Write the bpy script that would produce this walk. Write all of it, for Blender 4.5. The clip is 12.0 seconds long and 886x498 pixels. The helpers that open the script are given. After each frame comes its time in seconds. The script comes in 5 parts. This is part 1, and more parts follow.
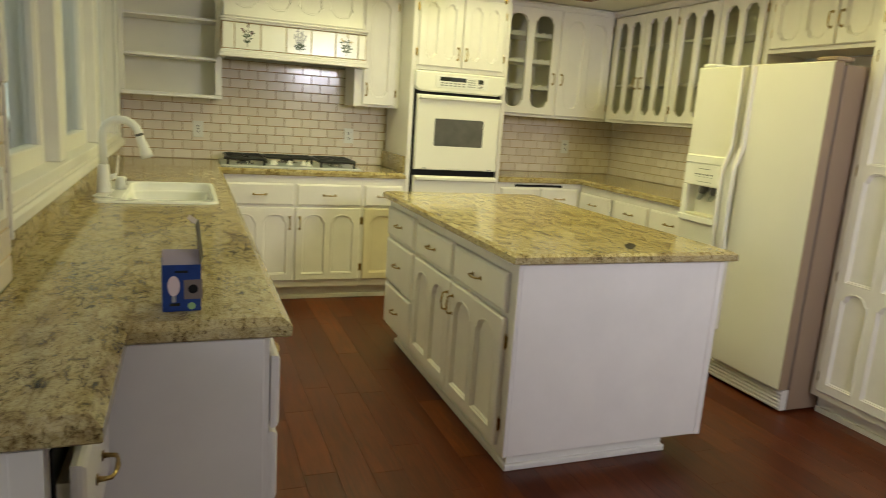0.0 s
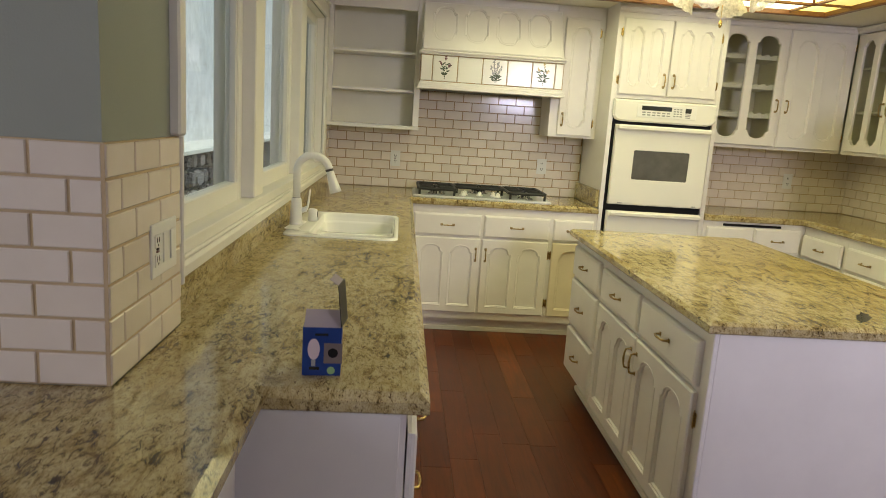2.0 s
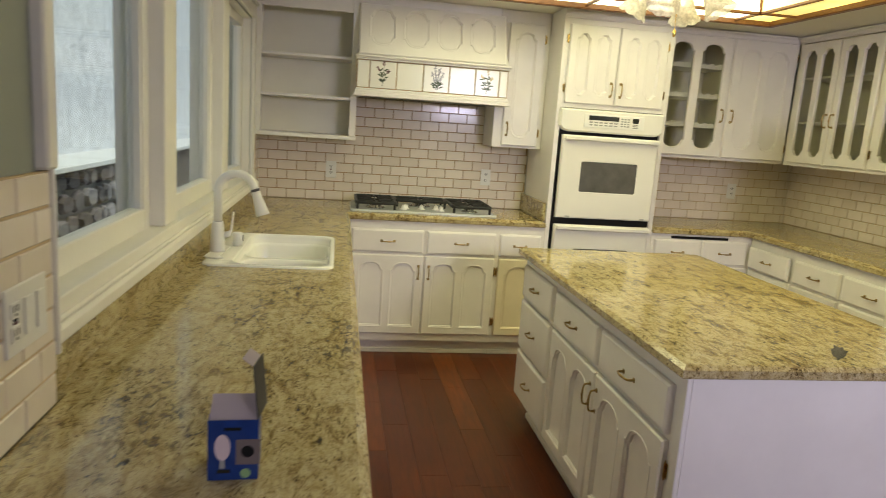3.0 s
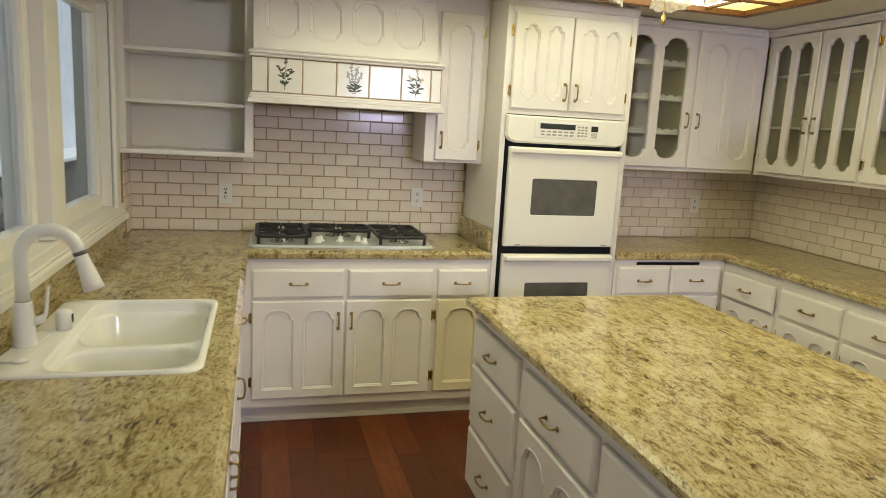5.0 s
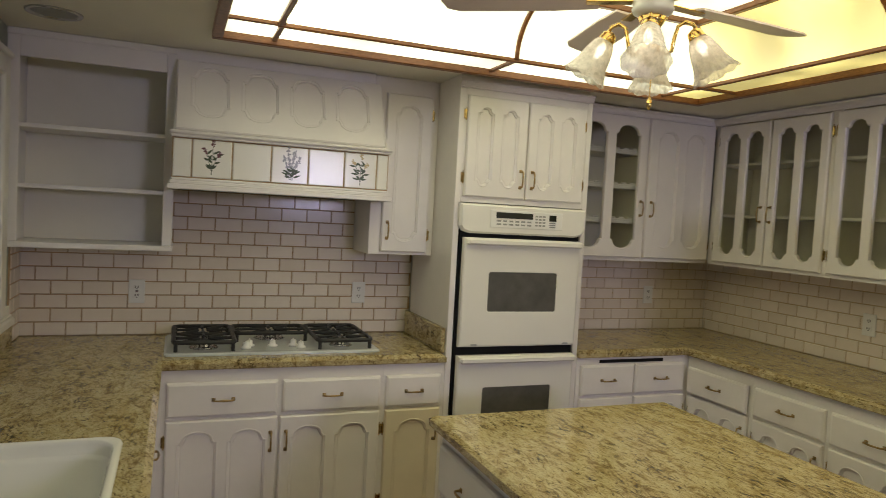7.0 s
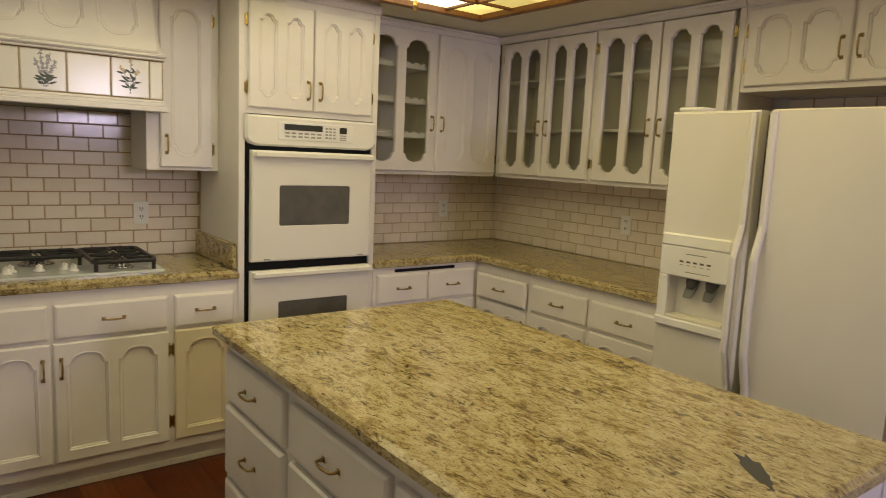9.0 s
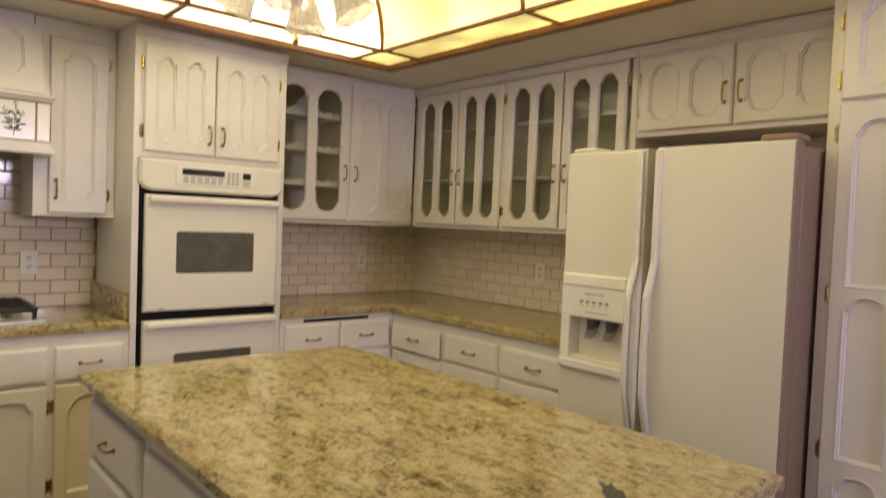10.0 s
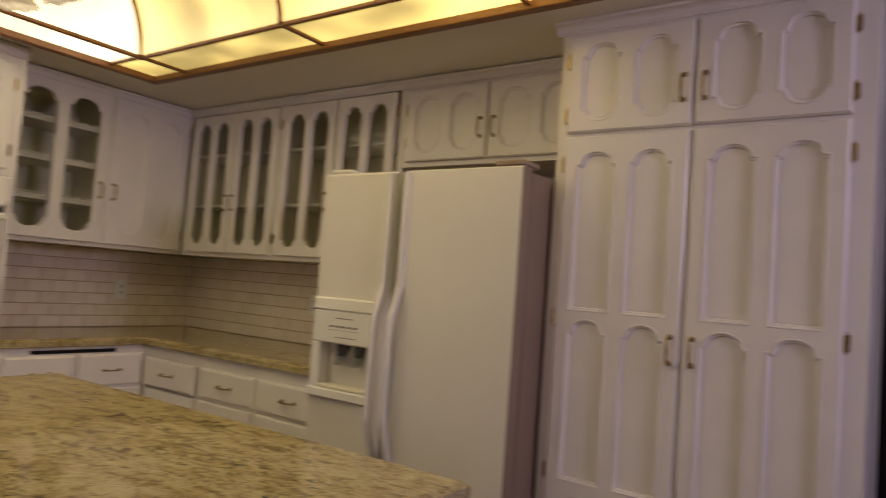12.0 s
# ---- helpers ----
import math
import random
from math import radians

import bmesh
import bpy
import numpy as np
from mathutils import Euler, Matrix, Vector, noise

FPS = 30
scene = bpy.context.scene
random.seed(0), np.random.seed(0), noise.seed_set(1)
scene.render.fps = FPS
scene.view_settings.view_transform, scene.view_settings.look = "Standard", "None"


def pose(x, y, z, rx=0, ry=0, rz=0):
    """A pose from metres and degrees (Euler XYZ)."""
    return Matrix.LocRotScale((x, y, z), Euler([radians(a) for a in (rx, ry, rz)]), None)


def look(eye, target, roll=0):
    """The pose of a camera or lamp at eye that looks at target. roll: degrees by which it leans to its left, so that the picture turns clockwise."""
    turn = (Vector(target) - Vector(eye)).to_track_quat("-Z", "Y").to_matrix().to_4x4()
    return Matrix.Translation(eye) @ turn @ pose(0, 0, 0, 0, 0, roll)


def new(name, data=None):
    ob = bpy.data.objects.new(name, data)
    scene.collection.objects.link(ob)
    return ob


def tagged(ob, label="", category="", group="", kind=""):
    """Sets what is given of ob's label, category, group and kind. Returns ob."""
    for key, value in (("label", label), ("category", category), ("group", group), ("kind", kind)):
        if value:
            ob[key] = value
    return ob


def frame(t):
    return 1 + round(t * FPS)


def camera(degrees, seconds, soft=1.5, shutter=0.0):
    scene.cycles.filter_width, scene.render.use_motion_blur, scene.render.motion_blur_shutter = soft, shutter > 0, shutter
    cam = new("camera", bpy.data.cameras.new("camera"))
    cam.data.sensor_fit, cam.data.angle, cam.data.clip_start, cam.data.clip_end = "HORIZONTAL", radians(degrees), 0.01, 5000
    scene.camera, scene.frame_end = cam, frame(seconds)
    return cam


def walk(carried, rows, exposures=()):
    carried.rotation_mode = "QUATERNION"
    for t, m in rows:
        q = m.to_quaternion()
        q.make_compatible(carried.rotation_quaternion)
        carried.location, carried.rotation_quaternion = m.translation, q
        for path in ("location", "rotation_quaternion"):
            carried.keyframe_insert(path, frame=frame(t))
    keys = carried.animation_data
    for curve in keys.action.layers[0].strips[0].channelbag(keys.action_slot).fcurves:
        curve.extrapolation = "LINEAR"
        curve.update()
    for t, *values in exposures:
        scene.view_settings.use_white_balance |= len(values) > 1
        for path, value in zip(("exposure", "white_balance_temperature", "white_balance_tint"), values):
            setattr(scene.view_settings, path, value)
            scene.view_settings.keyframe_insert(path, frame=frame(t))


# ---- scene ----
cam = camera(66.4, 12.0, 0.7, 0.35)
PATH = [
    (0, (0.44, -5.259, 1.372), (1.144, -3.43, 0.978), 3.9),
    (0.5, (0.466, -5.237, 1.369), (0.912, -3.327, 0.978), 3.9),
    (1, (0.544, -5.23, 1.382), (0.822, -3.286, 0.999), 3.7),
    (1.5, (0.575, -5.202, 1.403), (0.73, -3.244, 1.025), 3.8),
    (2, (0.567, -5.086, 1.445), (0.7, -3.126, 1.07), 3.8),
    (2.5, (0.541, -4.965, 1.489), (0.684, -3.004, 1.122), 3.9),
    (3, (0.574, -4.805, 1.497), (0.884, -2.862, 1.137), 4.0),
    (3.2, (0.607, -4.727, 1.495), (0.961, -2.79, 1.144), 4.1),
    (4.8, (0.654, -4.064, 1.555), (1.166, -2.163, 1.203), 3.5),
    (5, (0.705, -3.983, 1.569), (1.225, -2.084, 1.216), 3.2),
    (5.5, (0.743, -3.773, 1.594), (1.295, -1.88, 1.258), 3.2),
    (6, (0.714, -3.661, 1.611), (1.278, -1.771, 1.283), 3.3),
    (6.5, (0.674, -3.6, 1.62), (1.255, -1.697, 1.412), 3.5),
    (6.8, (0.672, -3.583, 1.624), (1.361, -1.71, 1.488), 3.4),
    (7, (0.681, -3.582, 1.594), (1.415, -1.724, 1.492), 3.2),
    (7.2, (0.679, -3.571, 1.565), (1.48, -1.74, 1.482), 3.1),
    (8.8, (0.772, -3.689, 1.526), (1.927, -2.079, 1.259), 2.6),
    (9, (0.783, -3.694, 1.506), (1.973, -2.11, 1.232), 2.6),
    (9.5, (0.866, -3.726, 1.472), (2.122, -2.196, 1.191), 2.5),
    (9.8, (0.936, -3.76, 1.44), (2.222, -2.247, 1.202), 2.5),
    (10, (0.981, -3.783, 1.417), (2.291, -2.274, 1.34), 2.3),
    (10.5, (1.066, -3.865, 1.355), (2.392, -2.369, 1.424), 2.1),
    (11, (1.139, -3.936, 1.304), (2.478, -2.454, 1.406), 1.8),
    (11.5, (1.218, -3.956, 1.299), (2.573, -2.488, 1.404), 2.9),
    (12, (1.258, -3.94, 1.308), (2.898, -2.8, 1.419), 4.2),
]
walk(cam, [(t, look(eye, target, roll)) for t, eye, target, roll in PATH],
     [(0, 0.02, 7450, -17), (0.5, 0.04, 6900, -12), (1.0, 0.05, 6800, -8), (2.5, 0.02, 6700, -5), (5, -0.04, 6150, 2), (6.2, -0.11, 6000, 3), (6.6, -0.24, 6000, 2), (7, -0.88, 6050, 6), (8.8, -0.68, 7000, 8), (10, -0.48, 6750, 13), (10.5, -0.79, 6600, 18), (11.5, -1.15, 6700, 18), (12, -1.08, 6950, 20)])

# ---- world, sun, large lights ----
world = bpy.data.worlds.new("sky")
scene.world = world
world.use_nodes = True
wn = world.node_tree
sky = wn.nodes.new("ShaderNodeTexSky")
sky.sky_type, sky.sun_disc = "NISHITA", False
sky.sun_elevation, sky.sun_rotation = radians(62), radians(65)
wn.links.new(sky.outputs[0], wn.nodes["Background"].inputs[0])
wn.nodes["Background"].inputs[1].default_value = 0.15
sun = new("sun", bpy.data.lights.new("sun", "SUN"))
sun.data.energy, sun.data.angle, sun.data.color = 2.8, radians(3), (1.0, 0.97, 0.94)
sun.matrix_world = look((5.2, 2.4, 11), (0, 0, 0))


def area_lamp(name, eye, target, w, h, watts, color, spread):
    d = bpy.data.lights.new(name, "AREA")
    d.shape, d.size, d.size_y, d.energy, d.color = "RECTANGLE", w, h, watts, color
    d.spread = radians(spread)
    ob = new(name, d)
    ob.matrix_world = look(eye, target)
    return ob


# daylight from the high window behind the walker
area_lamp("daylight_high_window", (2.42, -6.36, 1.97), (2.50, 0, 0.9), 0.66, 0.46, 21, (0.80, 0.71, 1.0), 98)
# added fill lamp in the breakfast corner, brightening the pantry side
area_lamp("daylight_breakfast_window", (-1.57, -5.25, 1.48), (3.4, -3.6, 1.7), 1.25, 1.1, 8.5, (0.82, 0.70, 0.92), 110)
PANEL_GLOW = 2.7

# ---- materials ----


def mat(name, color, rough=0.5, metal=0.0):
    m = bpy.data.materials.new(name)
    m.use_nodes = True
    b = m.node_tree.nodes["Principled BSDF"]
    b.inputs["Base Color"].default_value = (*color, 1)
    b.inputs["Roughness"].default_value = rough
    b.inputs["Metallic"].default_value = metal
    return m, m.node_tree, b


def node(nt, kind, **inputs):
    n = nt.nodes.new(kind)
    for k, v in inputs.items():
        n.inputs[k.replace("_", " ")].default_value = v
    return n


def coords(nt, scale=(1, 1, 1), rot=(0, 0, 0), space="Object"):
    tc = nt.nodes.new("ShaderNodeTexCoord")
    mp = nt.nodes.new("ShaderNodeMapping")
    mp.inputs["Scale"].default_value = scale
    mp.inputs["Rotation"].default_value = [radians(a) for a in rot]
    nt.links.new(tc.outputs[space], mp.inputs[0])
    return mp.outputs[0]


def world_coords(nt, scale=(1, 1, 1), rot=(0, 0, 0)):
    g = nt.nodes.new("ShaderNodeNewGeometry")
    mp = nt.nodes.new("ShaderNodeMapping")
    mp.inputs["Scale"].default_value = scale
    mp.inputs["Rotation"].default_value = [radians(a) for a in rot]
    nt.links.new(g.outputs["Position"], mp.inputs[0])
    return mp.outputs[0]


def ramp(nt, src, stops):
    r = nt.nodes.new("ShaderNodeValToRGB")
    e = r.color_ramp.elements
    while len(e) < len(stops):
        e.new(0.5)
    for el, (p, c) in zip(e, stops):
        el.position, el.color = p, (*c, 1) if len(c) == 3 else c
    nt.links.new(src, r.inputs[0])
    return r.outputs[0]


def mix(nt, fac, a, b, mode="MIX"):
    n = nt.nodes.new("ShaderNodeMix")
    n.data_type, n.blend_type = "RGBA", mode
    for s, v in ((0, fac), (6, a), (7, b)):
        if hasattr(v, "links"):
            nt.links.new(v, n.inputs[s])
        else:
            n.inputs[s].default_value = v if s == 0 else (*v, 1)
    return n.outputs[2]


def noise_tex(nt, vec, scale, detail=4.0, rough=0.55, distort=0.0):
    n = node(nt, "ShaderNodeTexNoise", Scale=scale, Detail=detail, Roughness=rough, Distortion=distort)
    nt.links.new(vec, n.inputs["Vector"])
    return n.outputs["Fac"]


def bump(nt, b, height, strength=0.2, dist=0.002):
    n = node(nt, "ShaderNodeBump", Strength=strength, Distance=dist)
    nt.links.new(height, n.inputs["Height"])
    nt.links.new(n.outputs[0], b.inputs["Normal"])


def painted(name, color, rough, grime=0.10, bump_s=0.12, scale=7.0, bump_scale=90.0):
    m, nt, b = mat(name, color, rough)
    v = world_coords(nt)
    f = noise_tex(nt, v, scale, 6, 0.6)
    c = ramp(nt, f, [(0.3, tuple(x * (1 - grime) for x in color)), (0.7, color)])
    nt.links.new(c, b.inputs["Base Color"])
    r = nt.nodes.new("ShaderNodeMapRange")
    r.inputs[3].default_value, r.inputs[4].default_value = rough - 0.06, rough + 0.08
    nt.links.new(f, r.inputs[0])
    nt.links.new(r.outputs[0], b.inputs["Roughness"])
    bump(nt, b, noise_tex(nt, v, bump_scale, 3), bump_s)
    return m


WHITE = painted("cabinet_paint", (0.84, 0.805, 0.755), 0.33, 0.07, 0.10, 5, 60)
WHITE2 = painted("trim_paint", (0.84, 0.815, 0.74), 0.36, 0.06, 0.10, 6, 80)
INSIDE = painted("cabinet_inside_paint", (0.82, 0.775, 0.62), 0.5, 0.08)
WALLG = painted("sage_wall_paint", (0.31, 0.335, 0.285), 0.65, 0.06, 0.25, 3, 220)
CEIL = painted("ceiling_paint", (0.86, 0.83, 0.73), 0.75, 0.05, 0.35, 3, 160)
PLASTER = painted("plain_wall_paint", (0.66, 0.66, 0.62), 0.7, 0.05, 0.3, 3, 160)
PALEGROUT = painted("pale_tan_grout", (0.60, 0.46, 0.28), 0.85, 0.2, 0.4, 14, 300)
GROUT = painted("tan_grout", (0.48, 0.33, 0.18), 0.85, 0.25, 0.4, 14, 300)
ENAMEL = painted("white_enamel", (0.84, 0.82, 0.75), 0.16, 0.03, 0.02, 4, 30)
APPL = painted("fridge_white", (0.76, 0.735, 0.66), 0.32, 0.04, 0.10, 3, 420)
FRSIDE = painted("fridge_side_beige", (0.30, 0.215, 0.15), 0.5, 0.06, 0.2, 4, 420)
PLASTIC = painted("white_plastic", (0.82, 0.81, 0.76), 0.3, 0.03, 0.03, 4, 60)
PORCELAIN = painted("sink_porcelain", (0.87, 0.86, 0.79), 0.10, 0.03, 0.01, 4, 20)
BLACK = mat("black_trim", (0.008, 0.008, 0.008), 0.6)[0]
BLACK.node_tree.nodes["Principled BSDF"].inputs["Specular IOR Level"].default_value = 0.2
PLANKBED = mat("plank_joint_brown", (0.035, 0.012, 0.006), 0.7)[0]
GAPSHADE = mat("gap_shade", (0.03, 0.025, 0.02), 0.8)[0]
BRASS = painted("antique_brass", (0.48, 0.34, 0.14), 0.28, 0.45, 0.1, 160, 300)
BRASS.node_tree.nodes["Principled BSDF"].inputs["Metallic"].default_value = 1.0
AGED_BRASS = painted("tarnished_brass", (0.60, 0.44, 0.18), 0.24, 0.45, 0.1, 120, 300)
AGED_BRASS.node_tree.nodes["Principled BSDF"].inputs["Metallic"].default_value = 1.0
POLBRASS = mat("polished_brass", (0.72, 0.52, 0.18), 0.16, 1.0)[0]
IRON = painted("cast_iron", (0.022, 0.022, 0.023), 0.5, 0.2, 0.4, 40, 300)
STEEL = mat("stainless", (0.55, 0.55, 0.55), 0.25, 1.0)[0]
OVENGLASS = painted("oven_window_glass", (0.125, 0.12, 0.11), 0.22, 0.35, 0.05, 9, 400)
DISPLAY = mat("display_glass", (0.02, 0.022, 0.015), 0.12)[0]
GREYPRINT = mat("grey_print", (0.30, 0.30, 0.28), 0.5)[0]
DARKPLAST = mat("dark_plastic", (0.10, 0.095, 0.09), 0.4)[0]
BLADE = painted("fan_blade_white", (0.80, 0.68, 0.64), 0.35, 0.05)
STONE = painted("dark_stone", (0.10, 0.095, 0.09), 0.8, 0.6, 1.0, 9, 40)
PAVING = painted("concrete", (0.34, 0.33, 0.31), 0.85, 0.2, 0.5, 5, 60)


def granite():
    m, nt, b = mat("granite", (0.5, 0.43, 0.28), 0.09)
    v = world_coords(nt)
    long_grain = world_coords(nt, (1.45, 0.60, 1.4), (0, 0, 18))
    grain = world_coords(nt, (1.25, 0.7, 1.2), (0, 0, 12))
    cloud = noise_tex(nt, long_grain, 5.5, 5, 0.62, 0.8)
    stroke = noise_tex(nt, long_grain, 44, 9, 0.74, 1.1)
    speck = noise_tex(nt, grain, 95, 5, 0.70, 0.3)
    fine = noise_tex(nt, v, 260, 3, 0.6)
    patch = noise_tex(nt, grain, 7.0, 4, 0.6, 1.2)
    lean = nt.nodes.new("ShaderNodeMath")
    lean.operation = "MULTIPLY_ADD"
    lean.inputs[1].default_value = 0.36
    nt.links.new(cloud, lean.inputs[0])
    nt.links.new(stroke, lean.inputs[2])
    base = ramp(nt, lean.outputs[0], [(0.525, (0.05, 0.032, 0.014)), (0.560, (0.165, 0.135, 0.065)), (0.605, (0.36, 0.30, 0.145)), (0.67, (0.495, 0.43, 0.235)), (0.85, (0.54, 0.485, 0.30))])
    tint = ramp(nt, patch, [(0.34, (0.84, 0.77, 0.64)), (0.47, (1.0, 0.97, 0.92)), (0.58, (1.02, 1.0, 1.0)), (0.70, (0.88, 0.82, 0.68))])
    base = mix(nt, 1.0, base, tint, "MULTIPLY")
    wisp = noise_tex(nt, long_grain, 15, 8, 0.72, 1.6)
    base = mix(nt, 0.85, base, ramp(nt, wisp, [(0.36, (0.40, 0.31, 0.20)), (0.45, (0.84, 0.78, 0.66)), (0.52, (1.05, 1.04, 1.02)), (0.66, (1.12, 1.10, 1.06))]), "MULTIPLY")
    fleck = ramp(nt, speck, [(0.36, (1, 1, 1)), (0.41, (0, 0, 0))])
    base = mix(nt, fleck, base, (0.13, 0.085, 0.038))
    base = mix(nt, 0.75, base, ramp(nt, fine, [(0.33, (0.45, 0.40, 0.34)), (0.48, (1, 1, 1)), (0.75, (1.06, 1.06, 1.05))]), "MULTIPLY")
    vo = node(nt, "ShaderNodeTexVoronoi", Scale=5.0)
    nt.links.new(world_coords(nt, (1.7, 0.8, 1.4), (0, 0, 14)), vo.inputs["Vector"])
    ragged = noise_tex(nt, grain, 70, 4, 0.7)
    blot = nt.nodes.new("ShaderNodeMath")
    blot.operation = "MULTIPLY_ADD"
    blot.inputs[1].default_value = 0.62
    nt.links.new(ragged, blot.inputs[0])
    nt.links.new(vo.outputs["Distance"], blot.inputs[2])
    dark = ramp(nt, blot.outputs[0], [(0.31, (1, 1, 1)), (0.37, (0, 0, 0))])
    base = mix(nt, dark, base, (0.04, 0.026, 0.014))
    nt.links.new(base, b.inputs["Base Color"])
    r = nt.nodes.new("ShaderNodeMapRange")
    r.inputs[3].default_value, r.inputs[4].default_value = 0.05, 0.14
    nt.links.new(speck, r.inputs[0])
    nt.links.new(r.outputs[0], b.inputs["Roughness"])
    bump(nt, b, fine, 0.03)
    return m


GRANITE = granite()


def wood_floor():
    m, nt, b = mat("mahogany_plank", (0.12, 0.04, 0.018), 0.3)
    oi = nt.nodes.new("ShaderNodeObjectInfo")
    gi = nt.nodes.new("ShaderNodeNewGeometry")
    add = nt.nodes.new("ShaderNodeMath")
    nt.links.new(oi.outputs["Random"], add.inputs[0])
    nt.links.new(gi.outputs["Random Per Island"], add.inputs[1])
    fr = nt.nodes.new("ShaderNodeMath")
    fr.operation = "FRACT"
    nt.links.new(add.outputs[0], fr.inputs[0])
    tone = ramp(nt, fr.outputs[0], [(0.0, (0.082, 0.017, 0.005)), (0.5, (0.105, 0.025, 0.007)), (0.85, (0.130, 0.033, 0.009)), (1.0, (0.175, 0.050, 0.014))])
    v = world_coords(nt, (14, 1.3, 14))
    g1 = noise_tex(nt, v, 3.0, 8, 0.65, 0.8)
    g2 = noise_tex(nt, world_coords(nt), 3.0, 4, 0.6)
    tone = mix(nt, 0.9, tone, ramp(nt, g1, [(0.3, (0.55, 0.5, 0.48)), (0.7, (1.25, 1.2, 1.15))]), "MULTIPLY")
    tone = mix(nt, 0.7, tone, ramp(nt, g2, [(0.3, (0.75, 0.72, 0.7)), (0.7, (1.15, 1.12, 1.1))]), "MULTIPLY")
    nt.links.new(tone, b.inputs["Base Color"])
    r = nt.nodes.new("ShaderNodeMapRange")
    r.inputs[3].default_value, r.inputs[4].default_value = 0.24, 0.40
    b.inputs["Specular IOR Level"].default_value = 0.32
    nt.links.new(g1, r.inputs[0])
    nt.links.new(r.outputs[0], b.inputs["Roughness"])
    bump(nt, b, g1, 0.12)
    return m


PLANK = wood_floor()


def tile_mat():
    m, nt, b = mat("glazed_tile", (0.76, 0.70, 0.61), 0.14)
    oi = nt.nodes.new("ShaderNodeObjectInfo")
    c = ramp(nt, oi.outputs["Random"], [(0.0, (0.77, 0.69, 0.585)), (1.0, (0.85, 0.775, 0.675))])
    v = world_coords(nt)
    c = mix(nt, 0.5, c, ramp(nt, noise_tex(nt, v, 16, 5), [(0.3, (0.92, 0.90, 0.87)), (0.7, (1, 1, 1))]), "MULTIPLY")
    nt.links.new(c, b.inputs["Base Color"])
    bump(nt, b, noise_tex(nt, v, 22, 2), 0.10, 0.004)
    return m


TILE = tile_mat()


def oak():
    m, nt, b = mat("stained_oak_trim", (0.24, 0.10, 0.03), 0.35)
    g = noise_tex(nt, world_coords(nt, (6, 6, 30)), 6, 6, 0.6, 1.0)
    nt.links.new(ramp(nt, g, [(0.3, (0.15, 0.055, 0.016)), (0.7, (0.32, 0.14, 0.045))]), b.inputs["Base Color"])
    bump(nt, b, g, 0.15)
    return m


OAK = oak()


def panel_light(name, color, strength, lo=0.65, hi=1.35):
    m, nt, b = mat(name, (0.85, 0.8, 0.65), 0.3)
    f = noise_tex(nt, world_coords(nt, (1, 1, 0.4)), 1.7, 2, 0.5)
    s = nt.nodes.new("ShaderNodeMapRange")
    s.inputs[1].default_value, s.inputs[2].default_value = 0.35, 0.65
    s.inputs[3].default_value, s.inputs[4].default_value = strength * lo, strength * hi
    nt.links.new(f, s.inputs[0])
    b.inputs["Emission Color"].default_value = (*color, 1)
    nt.links.new(s.outputs[0], b.inputs["Emission Strength"])
    return m


PANEL_WHITE = panel_light("lit_acrylic_white", (1.0, 0.93, 0.62), PANEL_GLOW * 1.05)
PANEL_WEST = panel_light("lit_acrylic_white_bright", (1.0, 0.93, 0.62), PANEL_GLOW * 1.9)
PANEL_AMBER = panel_light("lit_acrylic_amber", (1.0, 0.79, 0.23), PANEL_GLOW * 0.80, 0.42, 1.8)
PANEL_SOUTH = panel_light("lit_acrylic_amber_dim", (1.0, 0.80, 0.34), PANEL_GLOW * 0.48, 0.5, 1.5)


def glass(name, tint, most):
    """A thin clear pane: what lies behind it, and a faint mirror image that grows at a slant, up to most."""
    m, nt, b = mat(name, tint, 0.0)
    clear = nt.nodes.new("ShaderNodeBsdfTransparent")
    clear.inputs[0].default_value = (*tint, 1)
    mirror = nt.nodes.new("ShaderNodeBsdfGlossy")
    mirror.inputs["Roughness"].default_value = 0.01
    slant = nt.nodes.new("ShaderNodeLayerWeight")
    slant.inputs["Blend"].default_value = 0.5
    power = nt.nodes.new("ShaderNodeMath")
    power.operation = "POWER"
    power.inputs[1].default_value = 4.0
    gloss = nt.nodes.new("ShaderNodeMath")
    gloss.operation = "MULTIPLY_ADD"
    gloss.inputs[1].default_value, gloss.inputs[2].default_value = most, 0.025
    both = nt.nodes.new("ShaderNodeMixShader")
    nt.links.new(slant.outputs["Facing"], power.inputs[0])
    nt.links.new(power.outputs[0], gloss.inputs[0])
    nt.links.new(gloss.outputs[0], both.inputs[0])
    nt.links.new(clear.outputs[0], both.inputs[1])
    nt.links.new(mirror.outputs[0], both.inputs[2])
    nt.links.new(both.outputs[0], nt.nodes["Material Output"].inputs["Surface"])
    nt.nodes.remove(b)
    return m


CREAM = painted("yellowed_cabinet_paint", (0.80, 0.715, 0.52), 0.35, 0.08, 0.10, 5, 60)
PANE = glass("window_glass", (0.97, 0.98, 0.98), 0.30)
CABGLASS = glass("cabinet_glass", (0.90, 0.91, 0.87), 0.30)


